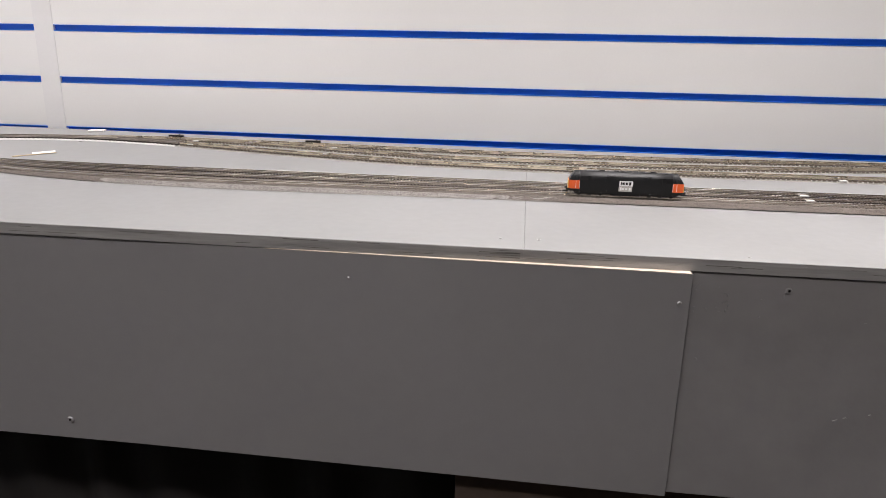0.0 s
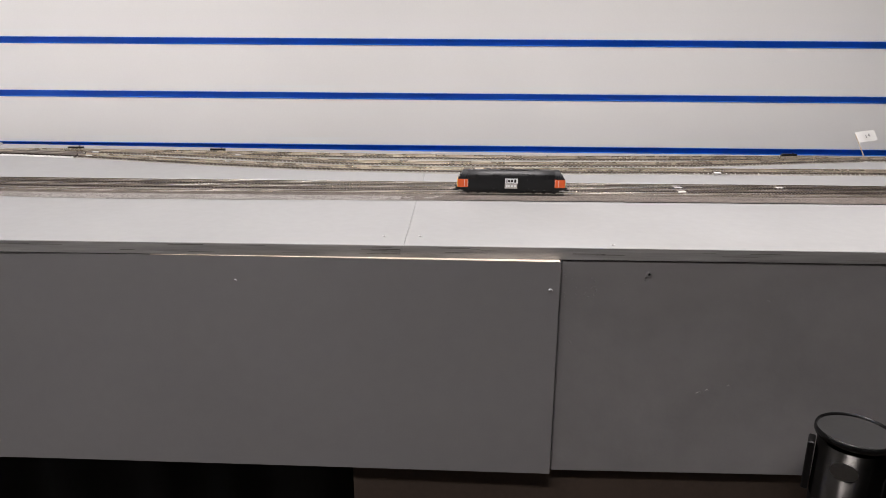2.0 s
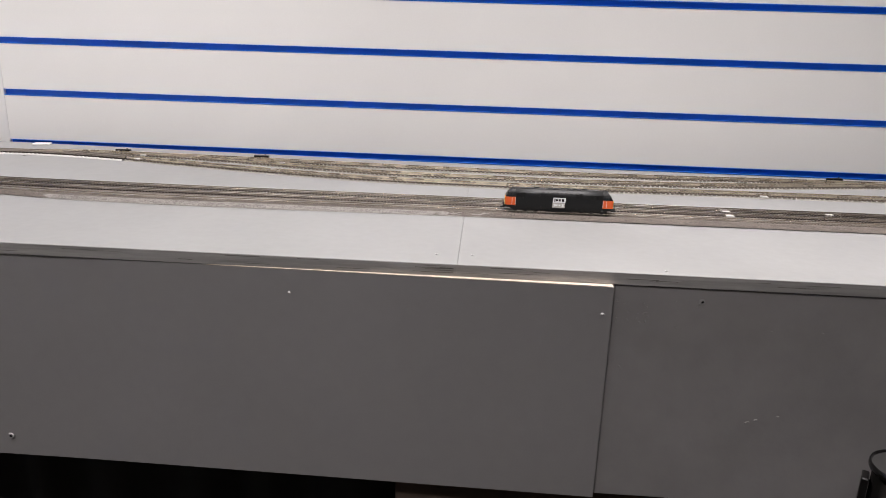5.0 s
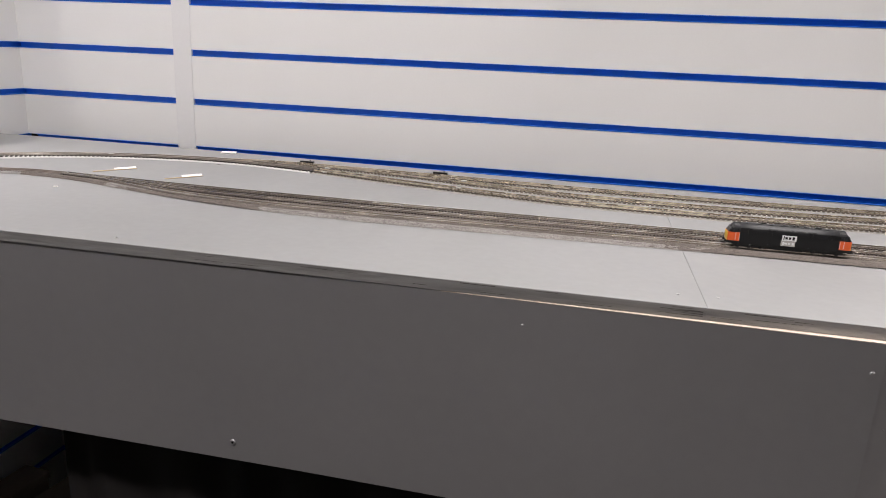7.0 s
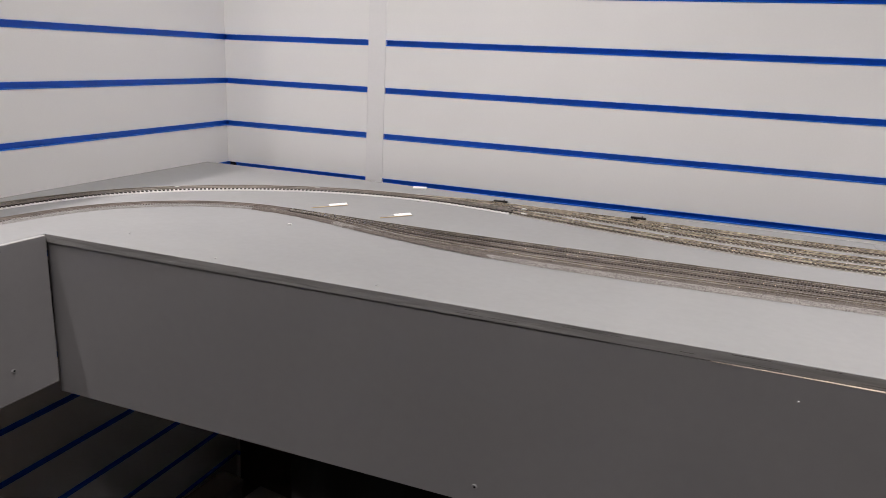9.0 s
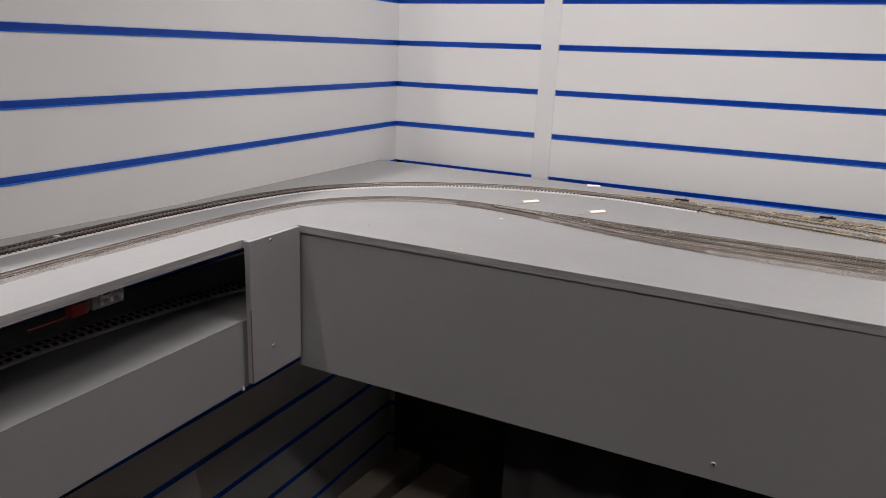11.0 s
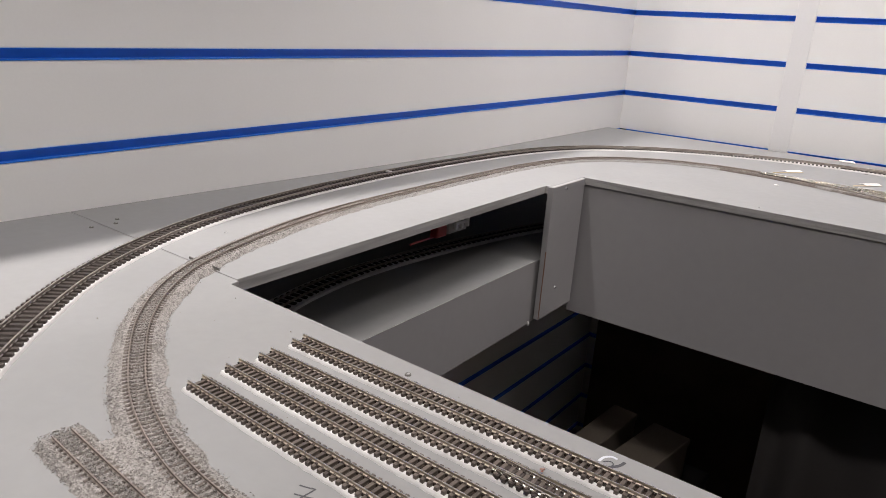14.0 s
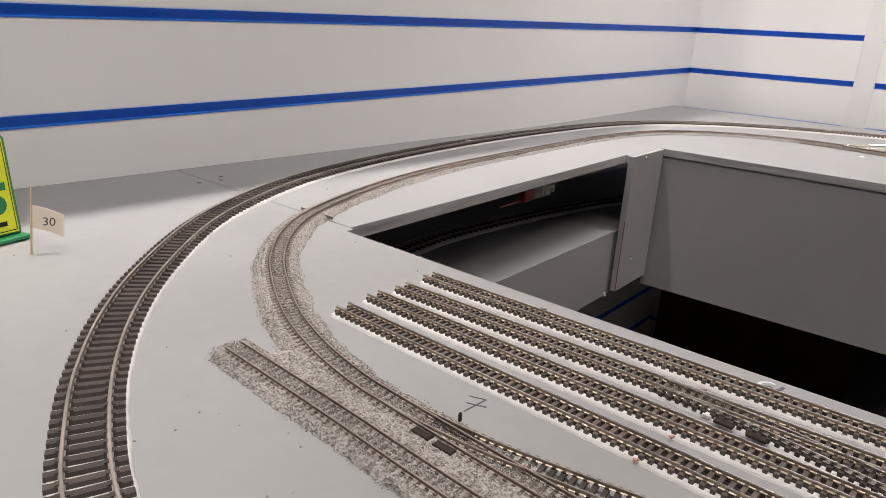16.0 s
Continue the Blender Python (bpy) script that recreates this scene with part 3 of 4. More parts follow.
track("lower", low, "track with dark sleepers on the lower shelf inside the opening", base=-0.022, foam_mat=M_FOAMGREY, rail=M_RAILOLD, sleeper=M_WEB)

# ---------------------------------------------------------------- ballast
def bed(name, pts, left, right, h, label, rough=0.0005, step=0.004, fade=0.006, grains=0, size=0.00055, spread=0.006, crown=0.0, stone=None):
    """A bed of small stones along a line: left and right are its half widths (numbers or functions of the place)."""
    P, T = spline(pts, step)
    L = left if callable(left) else (lambda p: left)
    R = right if callable(right) else (lambda p: right)
    bm = bmesh.new()
    prev = None
    N = 14
    for p, t in zip(P, T):
        s = Vector((-t.y, t.x, 0))
        a, c = L(p), R(p)
        ring = []
        for i in range(N + 1):
            f = i / N
            u = -c + (a + c) * f
            e = noise.noise((p + s * u) * 160) * 0.0022
            d = min(a - u, u + c)
            if i in (0, N):
                u += e if i else -e
            z = h * min(1, d / fade) + (rough * noise.noise((p + s * u) * 700) if d > 0.001 else 0.0)
            ring.append(bm.verts.new(p + s * u + Vector((0, 0, TOP + lift(p.y) + 0.0002 + max(0, z)))))
        if prev:
            for i in range(N):
                bm.faces.new((prev[i], prev[i + 1], ring[i + 1], ring[i]))
        prev = ring
    ob = tagged(obj(name, bm, stone or M_BALLAST, smooth=True), label, "ballast", kind="stuff")
    if grains:
        rnd = random.Random(len(P))
        verts, faces = [], []
        for _ in range(grains):
            i = rnd.randrange(len(P))
            p, t = P[i], T[i]
            s = Vector((-t.y, t.x, 0))
            a, c = L(p), R(p)
            u = rnd.uniform(-c - spread * rnd.random() ** 4, a + spread * rnd.random() ** 4)
            d = min(a - u, u + c)
            z = h * max(0, min(1, d / fade)) + (crown * rnd.random() if abs(u) < 0.0043 else 0.0)
            q = p + s * u + t * rnd.uniform(-step, step) + Vector((0, 0, TOP + lift(p.y) + z + 0.0002))
            r = size * rnd.uniform(0.6, 1.5)
            rot = Euler((rnd.random() * 6, rnd.random() * 6, rnd.random() * 6)).to_matrix()
            o = len(verts)
            verts += [q + rot @ Vector(v) * r for v in ((1, 0, -0.6), (-0.6, 0.9, -0.5), (-0.6, -0.9, -0.5), (0.1, 0.1, 0.9))]
            faces += [(o, o + 1, o + 2), (o, o + 1, o + 3), (o + 1, o + 2, o + 3), (o + 2, o, o + 3)]
        me = bpy.data.meshes.new("ballast_stones")
        me.from_pydata(verts, [], faces)
        me.materials.append(stone or M_BALLAST)
        g = new("ballast_stones", me)
        g.parent = ob
        tagged(g, "loose crushed stones", kind="stuff")
    return ob


CUT = next(i for i, p in enumerate(INNER) if p[1] > -1.1)
bed("ballast", INNER[:CUT], 0.0165, lambda p: 0.0155 - 0.0025 * max(0, min(1, (p.y + 1.5) * 3)) + 0.004 * noise.noise(p * 45), BED + 0.0008, "grey crushed stone ballast along the curved narrow track", grains=36000, spread=0.003, size=0.00042, fade=0.005, crown=0.0008)
bed("ballast", INNER[CUT - 1:], 0.0160, lambda p: 0.0125 + 0.002 * noise.noise(p * 45), BED + 0.0008, "dusty pale grey ballast along the back of the curved track", grains=18000, spread=0.002, size=0.00038, fade=0.005, crown=0.0008, stone=M_BALLASTB)
bed("ballast", [(-0.0205, -1.6375), (0.068, -1.6425), (0.137, -1.6475), (0.40, -1.664)], lambda p: 0.03 if p.x > 0.0 else 0.014, 0.0122, BED + 0.0010, "grey crushed stone ballast under the short siding", grains=30000, spread=0.0015, size=0.00042, fade=0.0032, crown=0.0010)
bed("ballast", [(-0.03, -0.434), (0.08, -0.437), (0.20, -0.455), (0.33, -0.472), (0.50, -0.478), (0.80, -0.476), (1.10, -0.473), (1.40, -0.470), (1.65, -0.465), (1.9, -0.461), (XR - 0.05, -0.46)],
    lambda p: 0.012 + 0.031 * max(0, min(1, (p.x - 0.05) * 3)) * max(0.1, min(1, (2.0 - p.x) * 3)), lambda p: 0.012 + 0.038 * max(0, min(1, (p.x - 0.02) * 2.6)) * max(0.1, min(1, (2.0 - p.x) * 3)), BED + 0.0003, "dark crushed stone ballast under the passing tracks", step=0.006, stone=M_BALLASTD)
bed("ballast", [(0.14, -0.460), (0.25, -0.486), (0.35, -0.507), (0.45, -0.520), (0.60, -0.524), (0.80, -0.519), (1.09, -0.511), (1.29, -0.508), (1.6, -0.500), (1.9, -0.475)],
    0.012, 0.0105, BED + 0.0006, "grey crushed stone ballast shoulder beside the passing tracks", grains=18000, size=0.0006, spread=0.002, step=0.006, stone=M_BALLASTM)

part("joint_gap", box(0.022, 0.0005, 0.0012, (-0.1995, YJ - 0.0002, TOP + BED - 0.0004)), M_SPLIT, b1, "dark open joint between the boards")

# ---------------------------------------------------------------- lettering
def lettering(text, size, parent, m, material=M_INK, label="printed number"):
    cu = bpy.data.curves.new("lettering", "FONT")
    cu.body, cu.size, cu.extrude, cu.align_x, cu.align_y = text, size, 0.00005, "CENTER", "CENTER"
    tmp = new("lettering_curve", cu)
    bpy.context.view_layer.update()
    me = bpy.data.meshes.new_from_object(tmp)
    bpy.data.objects.remove(tmp)
    bpy.data.curves.remove(cu)
    me.materials.clear()
    me.materials.append(material)
    ob = new("lettering", me)
    ob.parent = parent
    ob.matrix_local = m
    return tagged(ob, label)


# ---------------------------------------------------------------- locomotive
def locomotive(m):
    """A diesel locomotive; x along its length, origin on the rail tops."""
    thing = tagged(new("model_locomotive"), "black and orange model diesel locomotive standing on the track", "locomotive")
    thing.matrix_world = m
    W, LB, LE = 0.0094, 0.0575, 0.0715

    def ring(bm, x, w, rake, z0=0.0052):
        out = []
        for y, z in ((-1, z0), (-1, 0.0165), (-0.98, 0.0190), (-0.90, 0.0212), (-0.74, 0.0232), (-0.48, 0.0248), (-0.22, 0.0256), (0, 0.0258), (0.22, 0.0256), (0.48, 0.0248), (0.74, 0.0232), (0.90, 0.0212), (0.98, 0.0190), (1, 0.0165), (1, z0)):
            k = max(0.0, (z - 0.0165) / 0.010)
            out.append(bm.verts.new((x - rake * k, y * w, z)))
        return out

    def loft(rings, bm):
        for a, c in zip(rings, rings[1:]):
            n = len(a)
            for i in range(n):
                bm.faces.new((a[i], a[(i + 1) % n], c[(i + 1) % n], c[i]))
        bm.faces.new(rings[0])
        bm.faces.new(list(reversed(rings[-1])))
        return bm

    bm = bmesh.new()
    loft([ring(bm, x, W, 0) for x in (-LB, -0.03, 0.0, 0.03, LB)], bm)
    for f in bm.faces:
        f.normal_update()
        c = f.calc_center_median()
        f.material_index = 1 if c.z > 0.0205 and abs(c.x) < LB - 0.001 else 0
        f.smooth = c.z > 0.017 and abs(c.x) < LB - 0.001
    part("body", bm, [M_BLACK, M_ROOF], thing, "black painted body shell with a dusty grey roof")
    for s in (-1, 1):
        bm = bmesh.new()
        lower = [(x, w) for x, w in ((LB + 0.0001, W), (LE - 0.004, W * 0.99), (LE - 0.0012, W * 0.93), (LE, W * 0.82))]
        loft([[bm.verts.new((s * x, y * w, z)) for y, z in ((-1, 0.0074), (-1, 0.0163), (1, 0.0163), (1, 0.0074))] for x, w in lower], bm)
        cab = part("cab", bm, M_ORANGE, thing, "bright orange cab")
        bm = bmesh.new()
        loft([[bm.verts.new((s * x, y * w, z)) for y, z in ((-1, 0.0050), (-1, 0.0073), (1, 0.0073), (1, 0.0050))] for x, w in lower], bm)
        part("cab_skirt", bm, M_BLACK, cab, "black skirt below the cab")
        bm = bmesh.new()
        loft([ring(bm, s * x, w, s * r, 0.0164) for x, w, r in ((LB + 0.0001, W, 0.0), (LE - 0.0045, W * 0.985, 0.003), (LE - 0.001, W * 0.92, 0.0075), (LE - 0.0002, W * 0.82, 0.0085))], bm)
        part("cab_roof", bm, M_BLACK, cab)
        part("nose_panel", box(0.0004, W * 0.78, 0.0045, (s * (LE + 0.0001), 0, 0.0112), 0.0003), M_YELLOW, cab, "yellow warning panel")
        for y in (-1, 1):
            part("headlight", cyl(0.0009, 0.0008, (s * (LE + 0.0005), y * W * 0.5, 0.0085), 12, m=Matrix.Rotation(math.pi / 2, 4, "Y")), M_SILVER, cab)
            part("windscreen", box(0.0004, W * 0.36, 0.0022, (0, 0, 0)), M_GLASS, cab).matrix_local = Matrix.Translation((s * (LE - 0.0028), y * W * 0.41, 0.0192)) @ Matrix.Rotation(-s * 0.52, 4, "Y")
            part("side_window", box(0.0021, 0.0003, 0.0019, (s * (LE - 0.0065), y * (W * 0.985), 0.0187), 0.0004), M_GLASS, cab)
            part("door_window", box(0.0009, 0.0003, 0.0017, (s * (LE - 0.0112), y * (W * 0.995), 0.0187), 0.0003), M_GLASS, cab)
            part("cab_door", box(0.0022, 0.00025, 0.0043, (s * (LB + 0.0026), y * (W + 0.00005), 0.0119)), M_ORANGE, cab)
            for dx in (0.0004, 0.0050):
                part("handrail", cyl(0.00022, 0.0075, (s * (LB + dx), y * (W + 0.0005), 0.0122), 8), M_SILVER, cab, "thin white handrail")
            part("buffer", cyl(0.0013, 0.003, (s * (LE + 0.0015), y * 0.0058, 0.0062), 14, m=Matrix.Rotation(math.pi / 2, 4, "Y")), M_BPLASTIC, thing)
        part("buffer_beam", box(0.0006, W * 0.86, 0.0014, (s * (LE - 0.0004), 0, 0.0062)), M_BLACK, thing)
        part("coupling", box(0.0035, 0.0022, 0.0009, (s * (LE + 0.003), 0, 0.0035), 0.0004), M_BPLASTIC, thing)
        # bogie
        bog = part("bogie", box(0.0185, W * 0.80, 0.0012, (s * 0.044, 0, 0.0044), 0.0004), M_BPLASTIC, thing)
        for y in (-1, 1):
            part("side_frame", box(0.0180, 0.0006, 0.0013, (s * 0.044, y * W * 0.86, 0.0036), 0.0003), M_BPLASTIC, bog)
            for d in (-0.0135, 0, 0.0135):
                part("axle_box", box(0.0013, 0.0005, 0.0013, (s * 0.044 + d, y * W * 0.95, 0.0033), 0.0003), M_BPLASTIC, bog)
                part("wheel", cyl(0.0034, 0.0011, (s * 0.044 + d, y * 0.0047, 0.0034), 20, m=Matrix.Rotation(math.pi / 2, 4, "X")), M_BPLASTIC, bog)
        part("step", box(0.0012, 0.0006, 0.0010, (s * (LB + 0.003), 0, 0.0030)), M_BPLASTIC, thing)
    part("underframe", box(0.0640, W * 0.80, 0.0016, (0, 0, 0.0040)), M_BPLASTIC, thing)
    part("fuel_tank", box(0.0185, W * 0.86, 0.0022, (0, 0, 0.0032), 0.0006), M_BLACK, thing)
    part("sole_bar", box(0.066, W * 0.97, 0.0008, (0, 0, 0.0052)), M_BPLASTIC, thing)
    # roof detail
    part("roof_panel", box(0.052, W * 0.34, 0.0004, (0, 0, 0.0257), 0.0003), M_ROOF, thing, "dark grey roof panel")
    for x in (-0.012, -0.004, 0.004, 0.012, 0.020):
        part("roof_grille", box(0.0032, W * 0.26, 0.0004, (x, 0, 0.0263), 0.0002), M_BPLASTIC, thing)
    for x in (-0.030, 0.034):
        part("exhaust_port", box(0.0035, 0.0014, 0.0006, (x, 0, 0.0264), 0.0002), M_BPLASTIC, thing)
    for y in (-1, 1):
        for x in (-0.046, -0.0235, -0.0185, 0.0235, 0.0285, 0.046):
            part("bodyside_grille", box(0.0018, 0.0002, 0.0030, (x, y * (W + 0.0001), 0.0185)), M_BLACK, thing)
        for i in range(9):
            o = part("roof_louvre", box(0.0026 - 0.0008 * (i % 3 == 1), 0.0006, 0.00025, (0, 0, 0), 0.0001), M_BPLASTIC, thing)
            o.matrix_local = Matrix.Translation((-0.0215 + 0.0062 * i, y * W * 0.83, 0.0222)) @ Matrix.Rotation(-y * 0.80, 4, "X")
        logo = part("logo_panel", box(0.0084, 0.00015, 0.0027, (0.0002, y * (W + 0.0002), 0.0147)), M_SILVER, thing, "white badge panel with dark bars")
        part("logo_shade", box(0.0082, 0.00015, 0.0028, (-0.0005, y * (W + 0.0002), 0.0091)), M_SHADE, logo)
        for i, (x, w, h) in enumerate(((-0.0060, 0.0005, 0.0019), (-0.0032, 0.0014, 0.0012), (0.0008, 0.0013, 0.0012), (0.0050, 0.0013, 0.0017))):
            part("logo_bar", box(w, 0.00012, h, (x, y * (W + 0.00035), 0.0147)), M_BLACK, logo)
            part("logo_bar", box(max(0.001, w), 0.00012, h * 0.8, (x, y * (W + 0.00035), 0.0091)), M_SILVER, logo)
        for x in (-0.0235, 0.0235):
            part("tank_cap", cyl(0.0007, 0.0004, (x, y * (W * 0.98), 0.0062), 10, m=Matrix.Rotation(math.pi / 2, 4, "X")), M_ROOF, thing)
    return thing


locomotive(pose(1.062, -0.5020, TOP + lift(-0.5020) + BED + 0.0029) @ Matrix.Diagonal((0.925, 1.0, 1.12, 1.0)))

# ---------------------------------------------------------------- flags
def flag(m, w, h, stick, text="", paper=M_PAPER, label="small white paper flag on a wooden stick", size=0.009, z0=0.0, slant=-0.27):
    thing = tagged(new("paper_flag"), label, "flag", "track number flags")
    thing.matrix_world = m
    part("stick", cyl(0.0009, stick, (0, 0, stick / 2), 10, 0.0005), M_STICK, thing)
    bm = bmesh.new()
    nx = 10
    rows = []
    for i in range(nx + 1):
        x = w * i / nx
        y = 0.0016 * math.sin(i / nx * 4.0)
        sag = slant * x
        rows.append([bm.verts.new((x, y + d, stick - 0.012 - h + z0 + k * h + sag)) for d, k in ((-0.0002, 0), (-0.0002, 1), (0.0002, 1), (0.0002, 0))])
    for a, c in zip(rows, rows[1:]):
        for i in range(4):
            bm.faces.new((a[i], a[(i + 1) % 4], c[(i + 1) % 4], c[i]))
    bm.faces.new(rows[0])
    bm.faces.new(list(reversed(rows[-1])))
    part("paper", bm, paper, thing)
    if text:
        lettering(text, size, thing, Matrix.Translation((w * 0.55, -0.0022, stick - 0.012 - h / 2 + z0 - 0.15 * w)) @ Matrix.Rotation(math.pi / 2, 4, "X"))
    return thing


flag(pose(-0.247, -1.651, TOP, 0, 6, 61), 0.0205, 0.0165, 0.049, "30", paper=M_CREAM, label="cream paper flag numbered 30 standing on a stick", z0=-0.001, size=0.0085)
flag(pose(1.700, -0.139, TOP + lift(-0.139) - 0.001, -10, -24, -4), 0.029, 0.019, 0.0425, "14", label="white paper flag numbered 14 leaning on its stick", size=0.009, z0=0.016)
TURN = Matrix.Rotation(math.pi, 4, "Z")
flag(pose(0.050, -0.383, TOP + lift(-0.383) + 0.0012, -89, 0, -38) @ TURN, 0.023, 0.034, 0.068, label="white paper flag lying on the baseboard", z0=0.011, slant=0.22)
flag(pose(0.184, -0.390, TOP + lift(-0.390) + 0.0012, -89, 0, -40) @ TURN, 0.024, 0.032, 0.060, label="white paper flag lying on the baseboard", z0=0.011, slant=0.22)
tagged(obj("paper_scrap", box(0.014, 0.010, 0.0012, (0.136, -0.105, TOP + lift(-0.105) + 0.0014), 0.0005, rot=0.3), M_PAPER), "folded white paper scrap lying beside the track", "paper")
tagged(obj("paper_fleck", box(0.0032, 0.0022, 0.0004, (0.081, -0.500, TOP + lift(-0.500) + 0.0006), 0.0002, rot=0.4), M_PAPER), "small white paper fleck lying on the baseboard", "paper")

# ---------------------------------------------------------------- trade sign
def trade_sign(m):
    thing = tagged(new("display_sign"), "small yellow and green sign standing on the baseboard", "sign")
    thing.matrix_world = m
    part("base", box(0.0315, 0.010, 0.0018, (0, 0, 0.0018), 0.0008), M_GREEN, thing, "green plastic base")
    fr = part("frame", box(0.030, 0.0012, 0.038, (0, 0, 0.0415), 0.0015), M_GREEN, thing, "green plastic frame")
    card = part("card", box(0.0275, 0.0004, 0.0355, (0, -0.0014, 0.0415)), M_LEMON, thing, "yellow printed card")
    for i, (z, h, w) in enumerate(((0.0700, 0.0006, 0.010), (0.0665, 0.0006, 0.012), (0.0575, 0.0012, 0.018), (0.0515, 0.0012, 0.016))):
        part("text_bar", box(w, 0.0001, h, (0.004, -0.0019, z)), M_BLACK, card)
    part("text_bar", box(0.020, 0.0001, 0.0030, (0.003, -0.0019, 0.0420)), M_GREEN, card)
    for x, z, w, h in ((0.0262, 0.0415, 0.0003, 0.0342), (-0.0262, 0.0415, 0.0003, 0.0342), (0, 0.0754, 0.0262, 0.0003), (0, 0.0076, 0.0262, 0.0003)):
        part("border_line", box(w, 0.0001, h, (x, -0.0019, z)), M_BLACK, card)
    part("pot_shape", cyl(0.0075, 0.0003, (0.014, -0.0019, 0.0285), 18, m=Matrix.Rotation(math.pi / 2, 4, "X")), M_GREEN, card)
    part("text_bar", box(0.007, 0.0001, 0.0018, (0.012, -0.0019, 0.0135)), M_BLACK, card)
    return thing


trade_sign(pose(-0.283, -1.668, TOP, -4, -1, 103) @ Matrix.Diagonal((0.9, 0.9, 0.97, 1)))

# ---------------------------------------------------------------- barrier post
def barrier_post(m, height):
    """A retractable belt post; origin on the floor."""
    thing = tagged(new("barrier_post"), "dark chrome belt barrier post with black plastic head", "barrier post")
    thing.matrix_world = m
    H = height
    part("base_plate", cyl(0.16, 0.018, (0, 0, 0.009), 48), M_BPLASTIC, thing)
    part("tube", cyl(0.0325, H - 0.012, (0, 0, (H - 0.012) / 2), 64), M_CHROME, thing, "dark polished tube", smooth=True)
    bm = bmesh.new()
    prof = ((0.0322, -0.0065), (0.0362, -0.0065), (0.0370, -0.0045), (0.0369, -0.002), (0.0364, -0.0006), (0.0356, 0.0), (0.0348, -0.0006), (0.0342, -0.0026))
    prev = None
    for i in range(65):
        a = 2 * math.pi * i / 64
        row = [bm.verts.new((r * math.cos(a), r * math.sin(a), H + z)) for r, z in prof]
        if prev:
            for q in range(len(prof) - 1):
                bm.faces.new((prev[q], prev[q + 1], row[q + 1], row[q]))
        prev = row
    bmesh.ops.remove_doubles(bm, verts=bm.verts, dist=1e-6)
    head = part("head", bm, M_GLOSSBLACK, thing, "glossy black plastic head ring", smooth=True)
    part("top_plate", cyl(0.0343, 0.003, (0, 0, H - 0.004), 64), mat("top_grey", (0.020, 0.0195, 0.019), 0.6, vary=0.08, bump=0.1, spec=0.25), head, "dull grey recessed top plate")
    for a, w, h in ((150, 0.0095, 0.024), (-30, 0.0085, 0.009)):
        lug = part("belt_slot", box(0.0034, w, h, (0.0365, 0, H - 0.018 - h), 0.0010), M_BPLASTIC, thing, "black plastic belt slot")
        lug.matrix_local = Matrix.Rotation(radians(a), 4, "Z")
    for d in (0.0225, 0.0255, 0.0285):
        tip = part("belt_tip", box(0.0022, 0.0070, 0.0010, (0.0415, 0.002, H - d), 0.0003), M_BPLASTIC, thing)
        tip.matrix_local = Matrix.Rotation(radians(-30), 4, "Z")
    bt = part("button", cyl(0.0125, 0.004, (0, 0, 0), 28), M_STEEL, thing, "oval metal button")
    bt.matrix_local = Matrix.Rotation(radians(-128), 4, "Z") @ Matrix.Translation((0.0325, 0, H - 0.028)) @ Matrix.Rotation(math.pi / 2, 4, "Y") @ Matrix.Diagonal((0.62, 1.0, 1, 1))
    return thing


barrier_post(pose(1.346, -0.806, FLOOR) @ Matrix.Diagonal((0.86, 0.86, 1.0, 1.0)), -0.036 - FLOOR)

# ---------------------------------------------------------------- small fixtures on the layout
def point_motor(x, y, turn, l=0.015, w=0.003, h=0.004, z=TOP + 0.001):
    ob = tagged(new("point_motor"), "small black plastic turnout fitting beside the track, such as a point motor", "point motor", "point motors")
    ob.matrix_world = pose(x, y, z, 0, 0, turn)
    part("case", box(l, w, h / 2, (0, 0, h / 2), min(0.0006, h * 0.2)), M_BPLASTIC if l > 0.011 else M_WEB, ob)
    if l > 0.011:
        part("pivot", cyl(0.0012, 0.002, (l * 0.5, 0, h + 0.0008), 10), M_BPLASTIC, ob)
    return ob


for x, y, turn in ((0.327, -0.1675, 3), (0.579, -0.1735, -1), (1.557, -0.1670, 2), (1.75, -0.166, 0)):
    point_motor(x, y, turn, 0.013, 0.003, 0.0075, TOP + lift(y) + 0.0004)
# dark blocks for the blackened sleeper ends of the turnout
for x, y in ((0.105, -1.6262), (0.1185, -1.6275)):
    point_motor(x, y, -2, 0.0052, 0.0021, 0.0018, TOP + BED + 0.0004)
# small dark lever of the turnout
point_motor(0.107, -1.6025, 60, 0.0009, 0.0007, 0.0050, TOP + 0.001)
# dark tie plate between the rails, no motor
point_motor(0.112, -1.6135, -2, 0.0100, 0.0030, 0.0012, TOP + BED + 0.0006)
for x, y in ((0.197, -1.5185), (0.212, -1.5195)):
    point_motor(x, y, -3, 0.0046, 0.0018, 0.0016, TOP + 0.0026)
point_motor(0.042, -0.432, 5, 0.0070, 0.0040, 0.0012, TOP + lift(-0.432) + BED + 0.0006)


def joiner(x, y, sx=0.0048, sy=0.0026, z=0.0062, material=M_FOAM, name="insulated_joint", label="small white insulated rail joint", turn=0):
    ob = tagged(obj(name, box(sx, sy, 0.0010, (0, 0, 0), 0.0004), material), label, "rail joint", "rail joints")
    ob.matrix_world = pose(x, y, TOP + lift(y) + z - 0.0015, 0, 0, turn)
    return ob


for x, y in ((1.285, -0.452), (1.282, -0.478), (1.376, -0.339), (0.634, -0.283), (0.392, -0.246), (0.630, -0.222), (0.382, -0.206), (1.419, -0.446), (-0.378, -0.98), (-0.026, -0.237), (-0.244, -0.377)):
    joiner(x, y)


